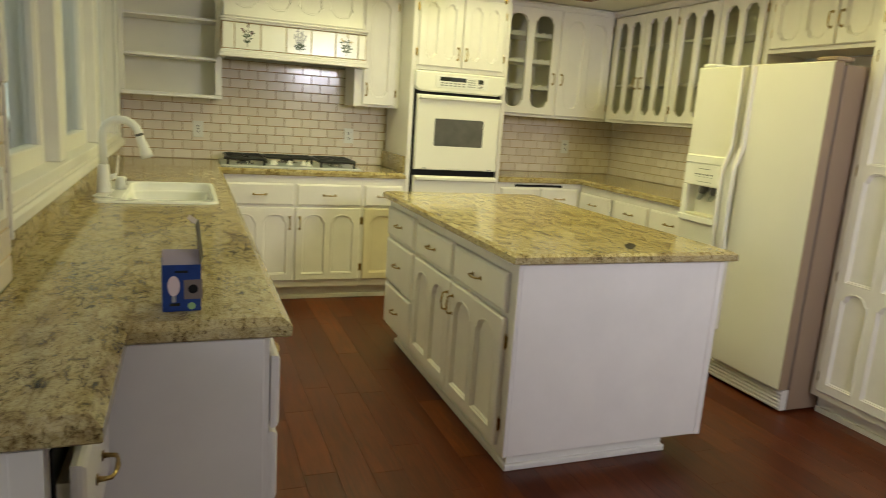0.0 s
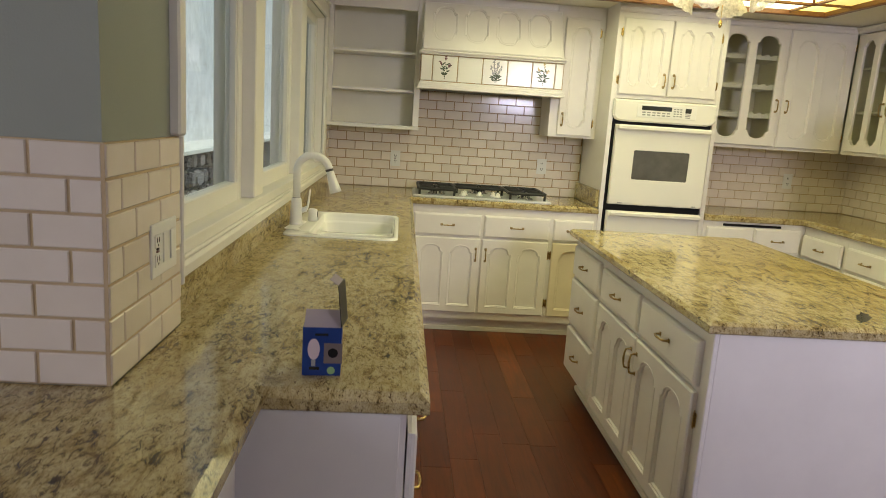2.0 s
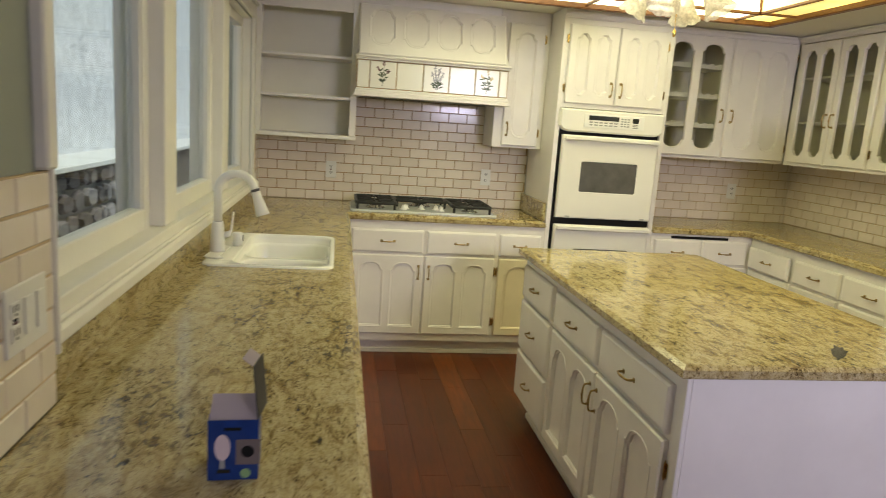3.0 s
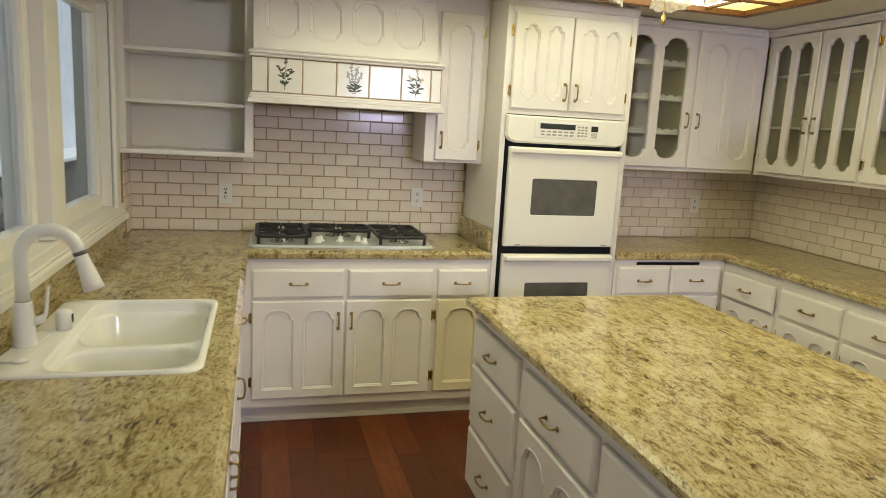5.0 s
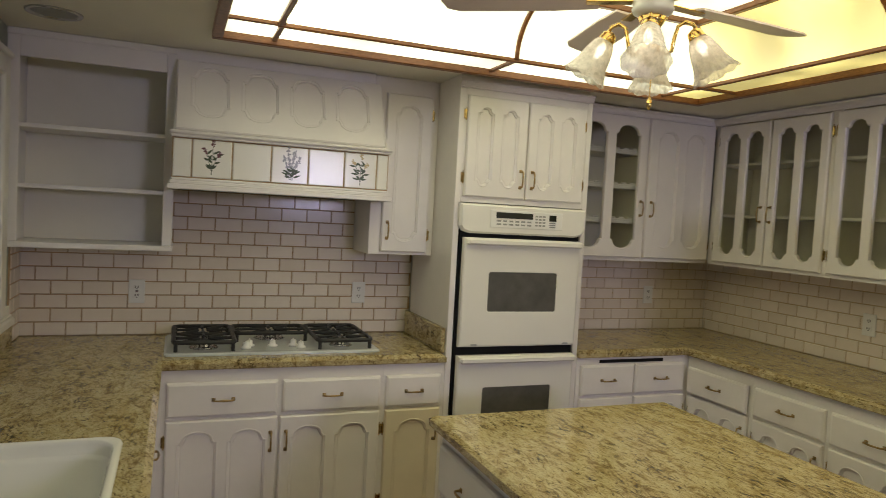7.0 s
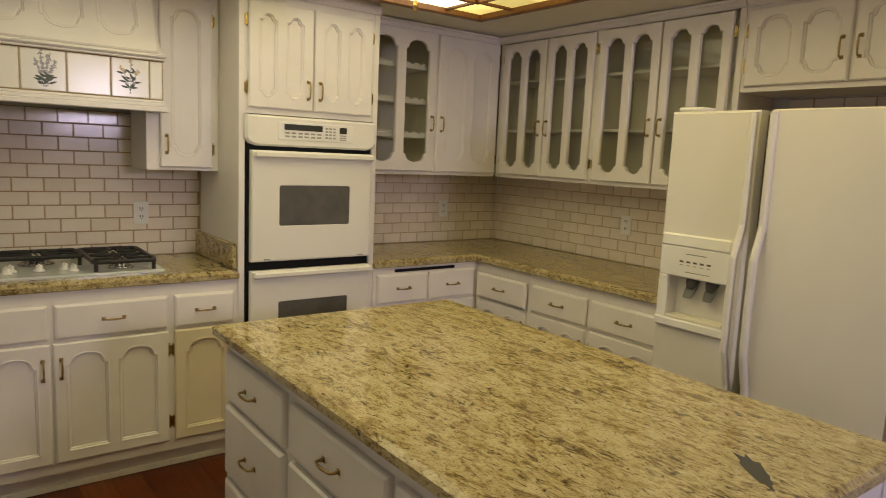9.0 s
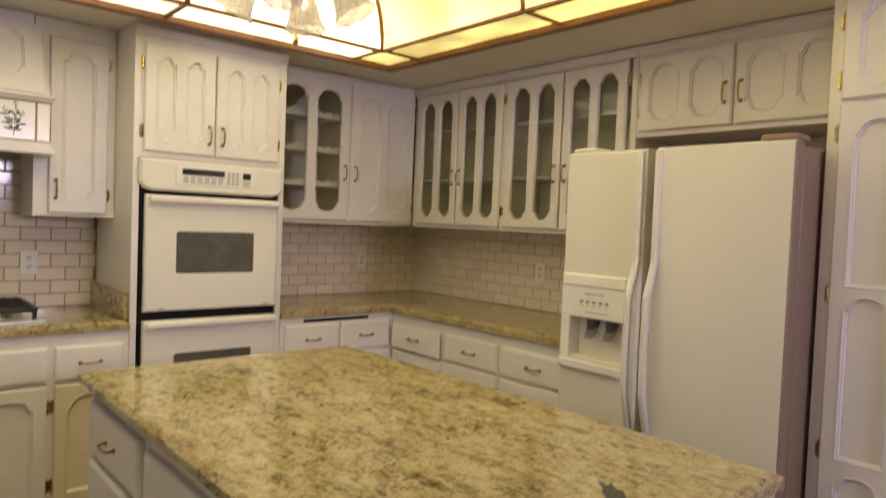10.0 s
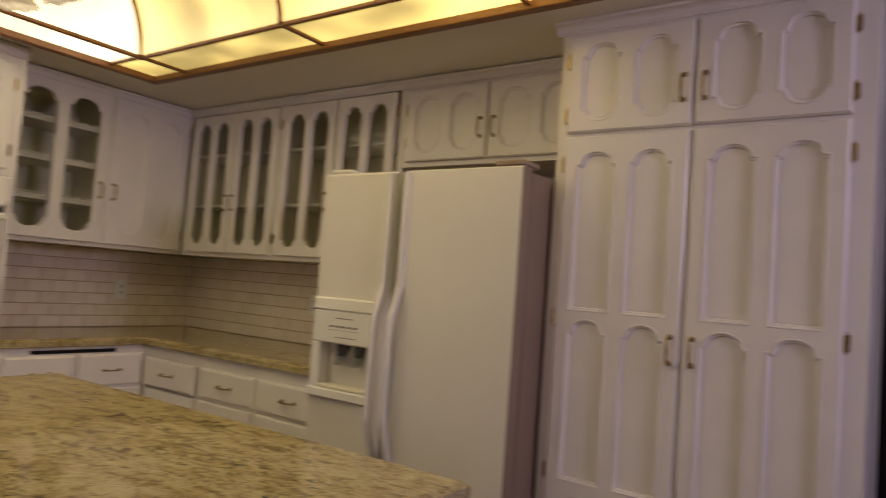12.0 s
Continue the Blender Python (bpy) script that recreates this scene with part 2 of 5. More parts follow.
def pressed_glass():
    """Thin clear glass with a milky, ribbed relief."""
    m, nt, b = mat("pressed_glass", (0.90, 0.86, 0.82), 0.12)
    relief = noise_tex(nt, world_coords(nt), 70, 3)
    bump(nt, b, relief, 0.5, 0.003)
    clear = nt.nodes.new("ShaderNodeBsdfTransparent")
    clear.inputs[0].default_value = (0.96, 0.94, 0.92, 1)
    through_light = nt.nodes.new("ShaderNodeBsdfTranslucent")
    through_light.inputs[0].default_value = (0.9, 0.86, 0.8, 1)
    milky = nt.nodes.new("ShaderNodeMixShader")
    milky.inputs[0].default_value = 0.16
    nt.links.new(b.outputs[0], milky.inputs[1])
    nt.links.new(through_light.outputs[0], milky.inputs[2])
    both = nt.nodes.new("ShaderNodeMixShader")
    amount = nt.nodes.new("ShaderNodeMapRange")
    amount.inputs[1].default_value, amount.inputs[2].default_value = 0.35, 0.65
    amount.inputs[3].default_value, amount.inputs[4].default_value = 0.55, 0.90
    nt.links.new(relief, amount.inputs[0])
    nt.links.new(amount.outputs[0], both.inputs[0])
    nt.links.new(clear.outputs[0], both.inputs[1])
    nt.links.new(milky.outputs[0], both.inputs[2])
    nt.links.new(both.outputs[0], nt.nodes["Material Output"].inputs["Surface"])
    return m


SHADEGLASS = pressed_glass()
BULB, bnt, bb = mat("lit_bulb", (1, 0.9, 0.75), 0.4)
bb.inputs["Emission Color"].default_value = (1.0, 0.86, 0.62, 1)
bb.inputs["Emission Strength"].default_value = 8.0


def stucco():
    m, nt, b = mat("grey_stucco", (0.42, 0.42, 0.42), 0.9)
    v = world_coords(nt)
    f = noise_tex(nt, v, 5, 8, 0.7)
    vo = node(nt, "ShaderNodeTexVoronoi", Scale=7.0)
    vo.feature = "DISTANCE_TO_EDGE"
    w = nt.nodes.new("ShaderNodeVectorMath")
    w.operation = "ADD"
    n3 = node(nt, "ShaderNodeTexNoise", Scale=6.0, Detail=4.0)
    nt.links.new(v, n3.inputs["Vector"])
    sc = nt.nodes.new("ShaderNodeVectorMath")
    sc.operation = "SCALE"
    sc.inputs["Scale"].default_value = 0.25
    nt.links.new(n3.outputs["Color"], sc.inputs[0])
    nt.links.new(v, w.inputs[0])
    nt.links.new(sc.outputs[0], w.inputs[1])
    nt.links.new(w.outputs[0], vo.inputs["Vector"])
    c = ramp(nt, f, [(0.3, (0.56, 0.565, 0.57)), (0.7, (0.80, 0.80, 0.80))])
    crack = ramp(nt, vo.outputs["Distance"], [(0.0, (0.5, 0.5, 0.5)), (0.035, (1, 1, 1))])
    c = mix(nt, 0.7, c, crack, "MULTIPLY")
    nt.links.new(c, b.inputs["Base Color"])
    bump(nt, b, noise_tex(nt, v, 60, 5), 0.7, 0.006)
    return m


STUCCO = stucco()

# ---- mesh helpers ----


def finish(name, bm, material, smooth=False):
    me = bpy.data.meshes.new(name)
    bmesh.ops.recalc_face_normals(bm, faces=bm.faces[:])
    bm.to_mesh(me)
    bm.free()
    for m in material if isinstance(material, (list, tuple)) else [material]:
        me.materials.append(m)
    if smooth:
        for p in me.polygons:
            p.use_smooth = True
    return me


def part(name, bm, material, parent, label="", smooth=False):
    """Link a bmesh as one mesh object under a thing or a part."""
    ob = new(name, bm if isinstance(bm, bpy.types.Mesh) else finish(name, bm, material, smooth))
    ob.parent = parent
    return tagged(ob, label) if label else ob


def place(ob, x, y, z, rx=0, ry=0, rz=0):
    ob.matrix_local = pose(x, y, z, rx, ry, rz)
    return ob


def thing(name, label, category, m=None, group="", kind=""):
    ob = new(name)
    ob.empty_display_size = 0.1
    ob.matrix_basis = m or Matrix()
    return tagged(ob, label, category, group, kind)


def setting(name, bm, material, label):
    return tagged(new(name, finish(name, bm, material)), label, kind="structure")


def box(bm, x0, x1, y0, y1, z0, z1, bev=0.0, mi=0):
    """A box, its edges cut by bev."""
    r = bmesh.ops.create_cube(bm, size=1.0)
    vs = r["verts"]
    for v in vs:
        v.co = Vector((x0 + (v.co.x + 0.5) * (x1 - x0), y0 + (v.co.y + 0.5) * (y1 - y0), z0 + (v.co.z + 0.5) * (z1 - z0)))
    faces = set(f for v in vs for f in v.link_faces)
    if bev:
        es = list({e for v in vs for e in v.link_edges})
        faces |= set(bmesh.ops.bevel(bm, geom=es, offset=bev, segments=1, affect="EDGES", profile=0.5)["faces"])
    if mi:
        for f in faces:
            if f.is_valid:
                f.material_index = mi
    return bm


def nb(*args, **kw):
    return box(bmesh.new(), *args, **kw)


def tube(bm, pts, r, n=8, caps=True, radii=None):
    """A round bar along points."""
    pts = [Vector(p) for p in pts]
    rings, up = [], None
    for i, p in enumerate(pts):
        t = (pts[min(i + 1, len(pts) - 1)] - pts[max(i - 1, 0)]).normalized()
        if up is None:
            up = t.orthogonal().normalized()
        up = (up - t * up.dot(t)).normalized()
        side = t.cross(up)
        rr = radii[i] if radii else r
        rings.append([bm.verts.new(p + (up * math.cos(a) + side * math.sin(a)) * rr) for a in [2 * math.pi * k / n for k in range(n)]])
    for a, b in zip(rings, rings[1:]):
        for k in range(n):
            bm.faces.new((a[k], a[(k + 1) % n], b[(k + 1) % n], b[k]))
    if caps:
        bm.faces.new(rings[0][::-1])
        bm.faces.new(rings[-1])
    return bm


def lathe(bm, prof, n=20, axis_at=(0, 0)):
    """Turn a profile of (radius, z) about the z axis."""
    rings = []
    for r, z in prof:
        rings.append([bm.verts.new((axis_at[0] + r * math.cos(2 * math.pi * k / n), axis_at[1] + r * math.sin(2 * math.pi * k / n), z)) for k in range(n)])
    for a, b in zip(rings, rings[1:]):
        for k in range(n):
            bm.faces.new((a[k], a[(k + 1) % n], b[(k + 1) % n], b[k]))
    if prof[0][0] > 1e-4:
        bm.faces.new(rings[0][::-1])
    if prof[-1][0] > 1e-4:
        bm.faces.new(rings[-1])
    return bm


def inset(poly, d):
    """Offset a counter-clockwise outline inwards by d, with mitred corners."""
    out, n = [], len(poly)
    for i in range(n):
        a, p, b = Vector(poly[i - 1]), Vector(poly[i]), Vector(poly[(i + 1) % n])
        e1, e2 = (p - a).normalized(), (b - p).normalized()
        n1, n2 = Vector((-e1.y, e1.x)), Vector((-e2.y, e2.x))
        m = n1 + n2
        k = d / max(0.35, 1 + n1.dot(n2))
        out.append((p.x + m.x * k, p.y + m.y * k))
    return out


def ring(bm, poly, f):
    return [bm.verts.new(f(*p)) for p in poly]


def bridge(bm, a, b):
    n = len(a)
    for k in range(n):
        bm.faces.new((a[k], a[(k + 1) % n], b[(k + 1) % n], b[k]))


def fill(bm, *loops):
    """Fill an outline with holes."""
    es = []
    for lp in loops:
        for k in range(len(lp)):
            e = bm.edges.get((lp[k], lp[(k + 1) % len(lp)])) or bm.edges.new((lp[k], lp[(k + 1) % len(lp)]))
            es.append(e)
    bmesh.ops.triangle_fill(bm, use_beauty=True, use_dissolve=False, edges=es)


def slab(poly, z0, z1, chamfer, holes=(), lip=0.0):
    """A stone top with a chamfered upper edge and cut-outs."""
    bm = bmesh.new()
    top = ring(bm, inset(poly, chamfer), lambda x, y: (x, y, z1))
    mid = ring(bm, poly, lambda x, y: (x, y, z1 - chamfer * 0.72))
    low = ring(bm, poly, lambda x, y: (x, y, z0 + 0.004))
    low2 = ring(bm, inset(poly, 0.004), lambda x, y: (x, y, z0))
    for a, b in ((top, mid), (mid, low), (low, low2)):
        bridge(bm, a, b)
    ht, hb = [], []
    for h in holes:
        ht.append(ring(bm, h, lambda x, y: (x, y, z1)))
        hb.append(ring(bm, h, lambda x, y: (x, y, z0)))
        bridge(bm, ht[-1], hb[-1])
    fill(bm, top, *ht)
    fill(bm, low2, *hb)
    return bm


def rounded(x0, x1, y0, y1, r, n=5):
    out = []
    for cx, cy, a0 in ((x1 - r, y1 - r, 0), (x0 + r, y1 - r, 90), (x0 + r, y0 + r, 180), (x1 - r, y0 + r, 270)):
        for k in range(n + 1):
            a = radians(a0 + 90 * k / n)
            out.append((cx + r * math.cos(a), cy + r * math.sin(a)))
    return out


def rect(x0, x1, y0, y1):
    return [(x0, y0), (x1, y0), (x1, y1), (x0, y1)]


# ---- cabinet fronts: local x along the front, -y outwards, z up ----


def arch_outline(x0, x1, z0, z1, top=True, bot=False, n=9):
    """A panel with a cathedral arch above and, if asked, below."""
    w = x1 - x0
    s, ah, st = min(0.20 * w, 0.018), min(0.055, 0.30 * w), min(0.012, 0.07 * w)

    def half(zs, sign):
        pts = [(x1, zs), (x1 - s * 0.7, zs + sign * 0.001), (x1 - s, zs + sign * st)]
        rx, rz, cx = w / 2 - s, ah - st, (x0 + x1) / 2
        for k in range(1, n):
            a = math.pi * k / n
            pts.append((cx + rx * math.cos(a), zs + sign * (st + rz * math.sin(a))))
        return pts + [(x0 + s, zs + sign * st), (x0 + s * 0.7, zs + sign * 0.001), (x0, zs)]

    up = half(z1 - ah, 1) if top else [(x1, z1), (x0, z1)]
    dn = half(z0 + ah, -1)[::-1] if bot else [(x0, z0), (x1, z0)]
    return dn + up


T = 0.021


def door_mesh(w, h, outlines, glazed=False):
    bm = bmesh.new()
    outer = rect(0, w, 0, h)
    back = ring(bm, outer, lambda x, z: (x, -0.001, z))
    side = ring(bm, outer, lambda x, z: (x, -T + 0.006, z))
    front = ring(bm, inset(outer, 0.006), lambda x, z: (x, -T, z))
    bridge(bm, back, side)
    bridge(bm, side, front)
    r0s, bks = [], []
    for o in outlines:
        r0 = ring(bm, o, lambda x, z: (x, -T, z))
        r0s.append(r0)
        if glazed:
            r1 = ring(bm, inset(o, 0.004), lambda x, z: (x, -T + 0.006, z))
            r2 = ring(bm, inset(o, 0.004), lambda x, z: (x, -0.001, z))
            bridge(bm, r0, r1)
            bridge(bm, r1, r2)
            bks.append(r2)
        else:
            ra = ring(bm, inset(o, 0.0012), lambda x, z: (x, -T - 0.0022, z))
            rb = ring(bm, inset(o, 0.0045), lambda x, z: (x, -T - 0.0018, z))
            rc = ring(bm, inset(o, 0.0060), lambda x, z: (x, -T + 0.0050, z))
            rd = ring(bm, inset(o, 0.0110), lambda x, z: (x, -T + 0.0060, z))
            r1 = ring(bm, inset(o, 0.0135), lambda x, z: (x, -T + 0.0145, z))
            r3 = ring(bm, inset(o, 0.0200), lambda x, z: (x, -T + 0.0130, z))
            for a, b in ((r0, ra), (ra, rb), (rb, rc), (rc, rd), (rd, r1), (r1, r3)):
                bridge(bm, a, b)
            fill(bm, r3)
    fill(bm, front, *r0s)
    fill(bm, back, *bks)
    return finish("door", bm, WHITE)


def drawer_mesh(w, h):
    bm = bmesh.new()
    outer = rect(0, w, 0, h)
    rings = [ring(bm, inset(outer, d), lambda x, z, y=y: (x, y, z)) for d, y in ((0, -0.001), (0, -0.010), (0.003, -0.016), (0.011, -T))]
    for a, b in zip(rings, rings[1:]):
        bridge(bm, a, b)
    fill(bm, rings[-1])
    fill(bm, rings[0])
    return finish("drawer_front", bm, WHITE)


def pull_mesh():
    bm = bmesh.new()
    L = 0.040
    pts = [(-L, 0.0, 0), (-L, -0.014, 0), (-L * 0.93, -0.023, 0), (-L * 0.6, -0.027, 0), (0, -0.029, 0), (L * 0.6, -0.027, 0), (L * 0.93, -0.023, 0), (L, -0.014, 0), (L, 0.0, 0)]
    tube(bm, pts, 0.004, 8, True, [0.0055, 0.004, 0.0042, 0.0036, 0.0048, 0.0036, 0.0042, 0.004, 0.0055])
    for sx in (-1, 1):
        box(bm, sx * L - 0.008, sx * L + 0.008, -0.003, 0.0, -0.008, 0.008, 0.002)
    return finish("handle", bm, BRASS, True)


def hinge_mesh():
    bm = bmesh.new()
    box(bm, -0.010, 0.010, -0.003, 0.0, -0.023, 0.023, 0.001)
    for sz in (-1, 1):
        tube(bm, [(0, -0.004, sz * 0.012 - 0.001), (0, -0.004, sz * 0.012 + 0.001)], 0.0055, 8)
    tube(bm, [(0, -0.004, -0.024), (0, -0.004, 0.024)], 0.0042, 8)
    tube(bm, [(0, -0.004, -0.024), (0, -0.004, -0.027), (0, -0.004, -0.031)], 0.003, 6, True, [0.002, 0.004, 0.002])
    tube(bm, [(0, -0.004, 0.026), (0, -0.004, 0.031)], 0.0026, 6)
    return finish("hinge", bm, AGED_BRASS)


PULL, HINGE = pull_mesh(), hinge_mesh()
MESHES = {}


def cached(key, make, *args):
    if key not in MESHES:
        MESHES[key] = make(*args)
    return MESHES[key]


def drawer(cab, x0, x1, z0, z1, pull=True, out=0.0):
    w, h = round(x1 - x0, 3), round(z1 - z0, 3)
    d = place(part("drawer_front", cached(("dr", w, h), drawer_mesh, w, h), None, cab), x0, -out, z0)
    if pull:
        place(part("handle", PULL, None, d, "antique brass bow pull"), w / 2, -T, h / 2)
    return d


def door(cab, x0, x1, z0, z1, rows=None, cols=2, top=True, bot=False, hinge="L", pull=None, glazed=False, margin=0.045, gap=0.04, hinge_at=()):
    """A cupboard door; rows: heights (z0, z1) of its panels; hinge: side; pull: height of its handle."""
    w, h = round(x1 - x0, 3), round(z1 - z0, 3)
    rows = rows or [(margin, h - margin)]
    pw = (w - 2 * margin - gap * (cols - 1)) / cols
    outs = [arch_outline(margin + i * (pw + gap), margin + i * (pw + gap) + pw, a, b, top, bot) for a, b in rows for i in range(cols)]
    key = ("door", w, h, tuple(rows), cols, top, bot, glazed, margin, gap)
    d = place(part("door", cached(key, door_mesh, w, h, outs, glazed), None, cab), x0, 0, z0)
    if glazed:
        for i in range(cols):
            part("pane", nb(margin + i * (pw + gap) - 0.006, margin + i * (pw + gap) + pw + 0.006, 0.002, 0.005, rows[0][0] - 0.006, rows[0][1] + 0.006), CABGLASS, d, "clear glass pane").visible_shadow = False
    if pull is not None:
        px = w - 0.028 if hinge == "L" else 0.028
        place(part("handle", PULL, None, d, "antique brass bow pull"), px, -T, pull - z0, 0, 90, 0)
    hx = 0.0 if hinge == "L" else w
    for hz in hinge_at or ((0.09, h - 0.09) if h < 1.2 else (0.09, h * 0.5, h - 0.09)):
        place(part("hinge", HINGE, None, d, "antique brass hinge"), hx + (-0.006 if hinge == "L" else 0.006), -0.002, hz)
    return d


def carcass(cab, w, d, z0, z1, name="body", holes=False, frame=0.035, shelves=(), mids=(), label=""):
    """The box of a cabinet: solid, or hollow with shelves behind glass."""
    if not holes:
        return part(name, nb(0, w, 0, d, z0, z1, bev=0.0005), WHITE, cab, label)
    bm = bmesh.new()
    t = 0.018
    box(bm, 0, t, 0.02, d, z0, z1)
    box(bm, w - t, w, 0.02, d, z0, z1)
    box(bm, t, w - t, d - t, d, z0, z1)
    box(bm, t, w - t, 0.02, d - t, z0, z0 + t)
    box(bm, t, w - t, 0.02, d - t, z1 - t, z1)
    body = part(name, bm, INSIDE, cab, label)
    fb = bmesh.new()
    box(fb, 0, frame, 0, 0.02, z0, z1)
    box(fb, w - frame, w, 0, 0.02, z0, z1)
    for m in mids:
        box(fb, m - 0.02, m + 0.02, 0, 0.02, z0 + frame, z1 - frame)
    edges = [frame] + [x for m in mids for x in (m - 0.02, m + 0.02)] + [w - frame]
    for a, b in zip(edges[::2], edges[1::2]):
        box(fb, a, b, 0, 0.02, z0, z0 + frame)
        box(fb, a, b, 0, 0.02, z1 - frame, z1)
    part("face_frame", fb, WHITE, cab)
    for s in shelves:
        part("shelf", nb(t, w - t, 0.03, d - t, s, s + 0.016, bev=0.002), WHITE, cab)
    return body


def crown(cab, x0, x1, z, out=0.03, h=0.045):
    """A small cornice: bead, cove and fillet, run along the top of a cabinet."""
    prof = [(0.001, 0.0), (0.007, 0.0), (0.010, 0.004), (0.008, 0.009)]
    prof += [(0.010 + (out - 0.012) * (1 - math.cos(radians(a))), 0.011 + (h - 0.022) * math.sin(radians(a))) for a in range(0, 91, 15)]
    prof += [(out, h - 0.009), (out, h), (0.001, h)]
    bm = bmesh.new()
    a = [bm.verts.new((x0, -o, z + dz)) for o, dz in prof]
    b = [bm.verts.new((x1, -o, z + dz)) for o, dz in prof]
    bridge(bm, a, b)
    bm.faces.new(a)
    bm.faces.new(b[::-1])
    return part("crown_moulding", bm, WHITE, cab)


def kick(cab, w, inset_d=0.07, h=0.10, d=0.3):
    bm = bmesh.new()
    box(bm, 0, w, inset_d, d, 0, h)
    box(bm, 0, w, inset_d - 0.012, inset_d, 0, 0.03, 0.003)
    return part("toe_kick", bm, WHITE2, cab)


def facing_back(x, y, z=0):
    return pose(x, y, z)


def facing_west(x, y, z=0):
    return pose(x, y, z, 0, 0, -90)


def facing_east(x, y, z=0):
    return pose(x, y, z, 0, 0, 90)


# ---- plan ----
XE = 4.01      # east wall
YS = -6.4      # south wall
ZC = 2.262     # ceiling
ZT, ZI = 0.925, 0.901   # worktops, island top
TILE_W, TILE_H, TILE_SHIFT = 0.1300, 0.0652, 0.081
FAN_TURN, KIT_TURN = 5, 50
PX, PY = 0.058, -3.885   # tiled pier

# ---- structure ----
WINDOWS = ((-3.482, -2.49), (-2.33, -1.40), (-1.24, -0.42))
ZW0, ZW1 = 1.10, 2.05

bm = bmesh.new()
box(bm, -0.14, 0.012, WINDOWS[0][0], 0.15, -0.02, ZW0)
box(bm, -0.14, 0.012, WINDOWS[0][0], 0.15, ZW1, 2.75)
box(bm, -0.14, 0.012, WINDOWS[-1][1], 0.15, ZW0, ZW1)
wall_west = setting("wall_west", bm, WALLG, "plastered wall with three windows over the sink")

bm = nb(-1.6, PX - 0.008, PY + 0.008, WINDOWS[0][0], -0.02, 2.75)
wall_pier = setting("wall_pier", bm, WALLG, "sage grey painted pier beside the window, tiled below")
bm = nb(0.012, XE, 0.007, 0.15, -0.02, 2.75)
wall_north = setting("wall_north", bm, PLASTER, "kitchen wall with cream subway tile behind the cooktop")
bm = bmesh.new()
box(bm, XE + 0.007, XE + 0.15, -3.858, 0.15, -0.02, 2.75)
box(bm, XE + 0.007, XE + 0.15, -4.85, -3.858, 2.05, 2.75)
box(bm, XE + 0.007, XE + 0.15, YS, -4.85, -0.02, 2.75)
wall_east = setting("wall_east", bm, PLASTER, "plain wall with subway tile over the worktop and a dark doorway")
bm = bmesh.new()
box(bm, -1.6, 2.08, YS - 0.15, YS, -0.02, 2.75)
box(bm, 2.76, XE + 0.15, YS - 0.15, YS, -0.02, 2.75)
box(bm, 2.08, 2.76, YS - 0.15, YS, 2.22, 2.75)
box(bm, 2.08, 2.76, YS - 0.15, YS, -0.02, 1.72)
setting("wall_south", bm, PLASTER, "plain wall with a small high window opening")
# closing wall out of view, opened only for the added fill lamp
bm = bmesh.new()
box(bm, -1.75, -1.6, YS - 0.15, -5.9, -0.02, 2.75)
box(bm, -1.75, -1.6, -4.6, WINDOWS[0][0], -0.02, 2.75)
box(bm, -1.75, -1.6, -5.9, -4.6, -0.02, 0.9)
box(bm, -1.75, -1.6, -5.9, -4.6, 2.05, 2.75)
setting("wall_southwest", bm, PLASTER, "unseen plain painted wall, its opening added behind the fill lamp")
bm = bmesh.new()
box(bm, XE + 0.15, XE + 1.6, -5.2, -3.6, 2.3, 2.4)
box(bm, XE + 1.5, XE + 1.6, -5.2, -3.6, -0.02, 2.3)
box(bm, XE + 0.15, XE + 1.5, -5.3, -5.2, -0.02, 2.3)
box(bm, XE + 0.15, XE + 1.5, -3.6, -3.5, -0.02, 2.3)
# near-black tone puts the hall's shade into its wall colour
setting("wall_hall", bm, painted("hall_shade_tone", (0.045, 0.038, 0.045), 0.7, 0.1), "hall walls behind the doorway, coloured near-black for shade")

# ceiling round the light well
LX0, LX1, LY0, LY1 = 0.80, 3.19, -3.12, -0.735
IX0, IX1, IY0, IY1 = 1.02, 2.94, -2.88, -1.01
bm = bmesh.new()
box(bm, -0.14, LX0, -3.40, 0.15, ZC, ZC + 0.12)
box(bm, -1.75, LX0, YS, -3.40, ZC, ZC + 0.12)
box(bm, LX1, XE + 0.15, YS, 0.15, ZC, ZC + 0.12)
box(bm, LX0, LX1, LY1, 0.15, ZC, ZC + 0.12)
box(bm, LX0, LX1, YS, LY0, ZC, ZC + 0.12)
box(bm, LX0, LX1, LY0, LY1, 2.62, 2.70)
setting("ceiling", bm, CEIL, "low off-white plaster ceiling")

# floor bed under the planks, and the ground outside
setting("floor", nb(-1.75, XE + 1.6, YS - 0.15, 0.15, -0.06, -0.012), PLANKBED, "reddish mahogany plank floor")
setting("ground", nb(-60, 60, -60, 60, -0.14, -0.08), PAVING, "grey concrete paving outside")

# coved light well
well = thing("light_well", "lit coved acrylic ceiling panels in a stained oak frame", "ceiling light", pose(0, 0, 0))


def bar_frame(name, x0, x1, y0, y1, z0, z1, w):
    for a in ((x0 - w, x1 + w, y0 - w, y0), (x0 - w, x1 + w, y1, y1 + w), (x0 - w, x0, y0, y1), (x1, x1 + w, y0, y1)):
        part(name, nb(*a, z0, z1, bev=0.004), OAK, well)


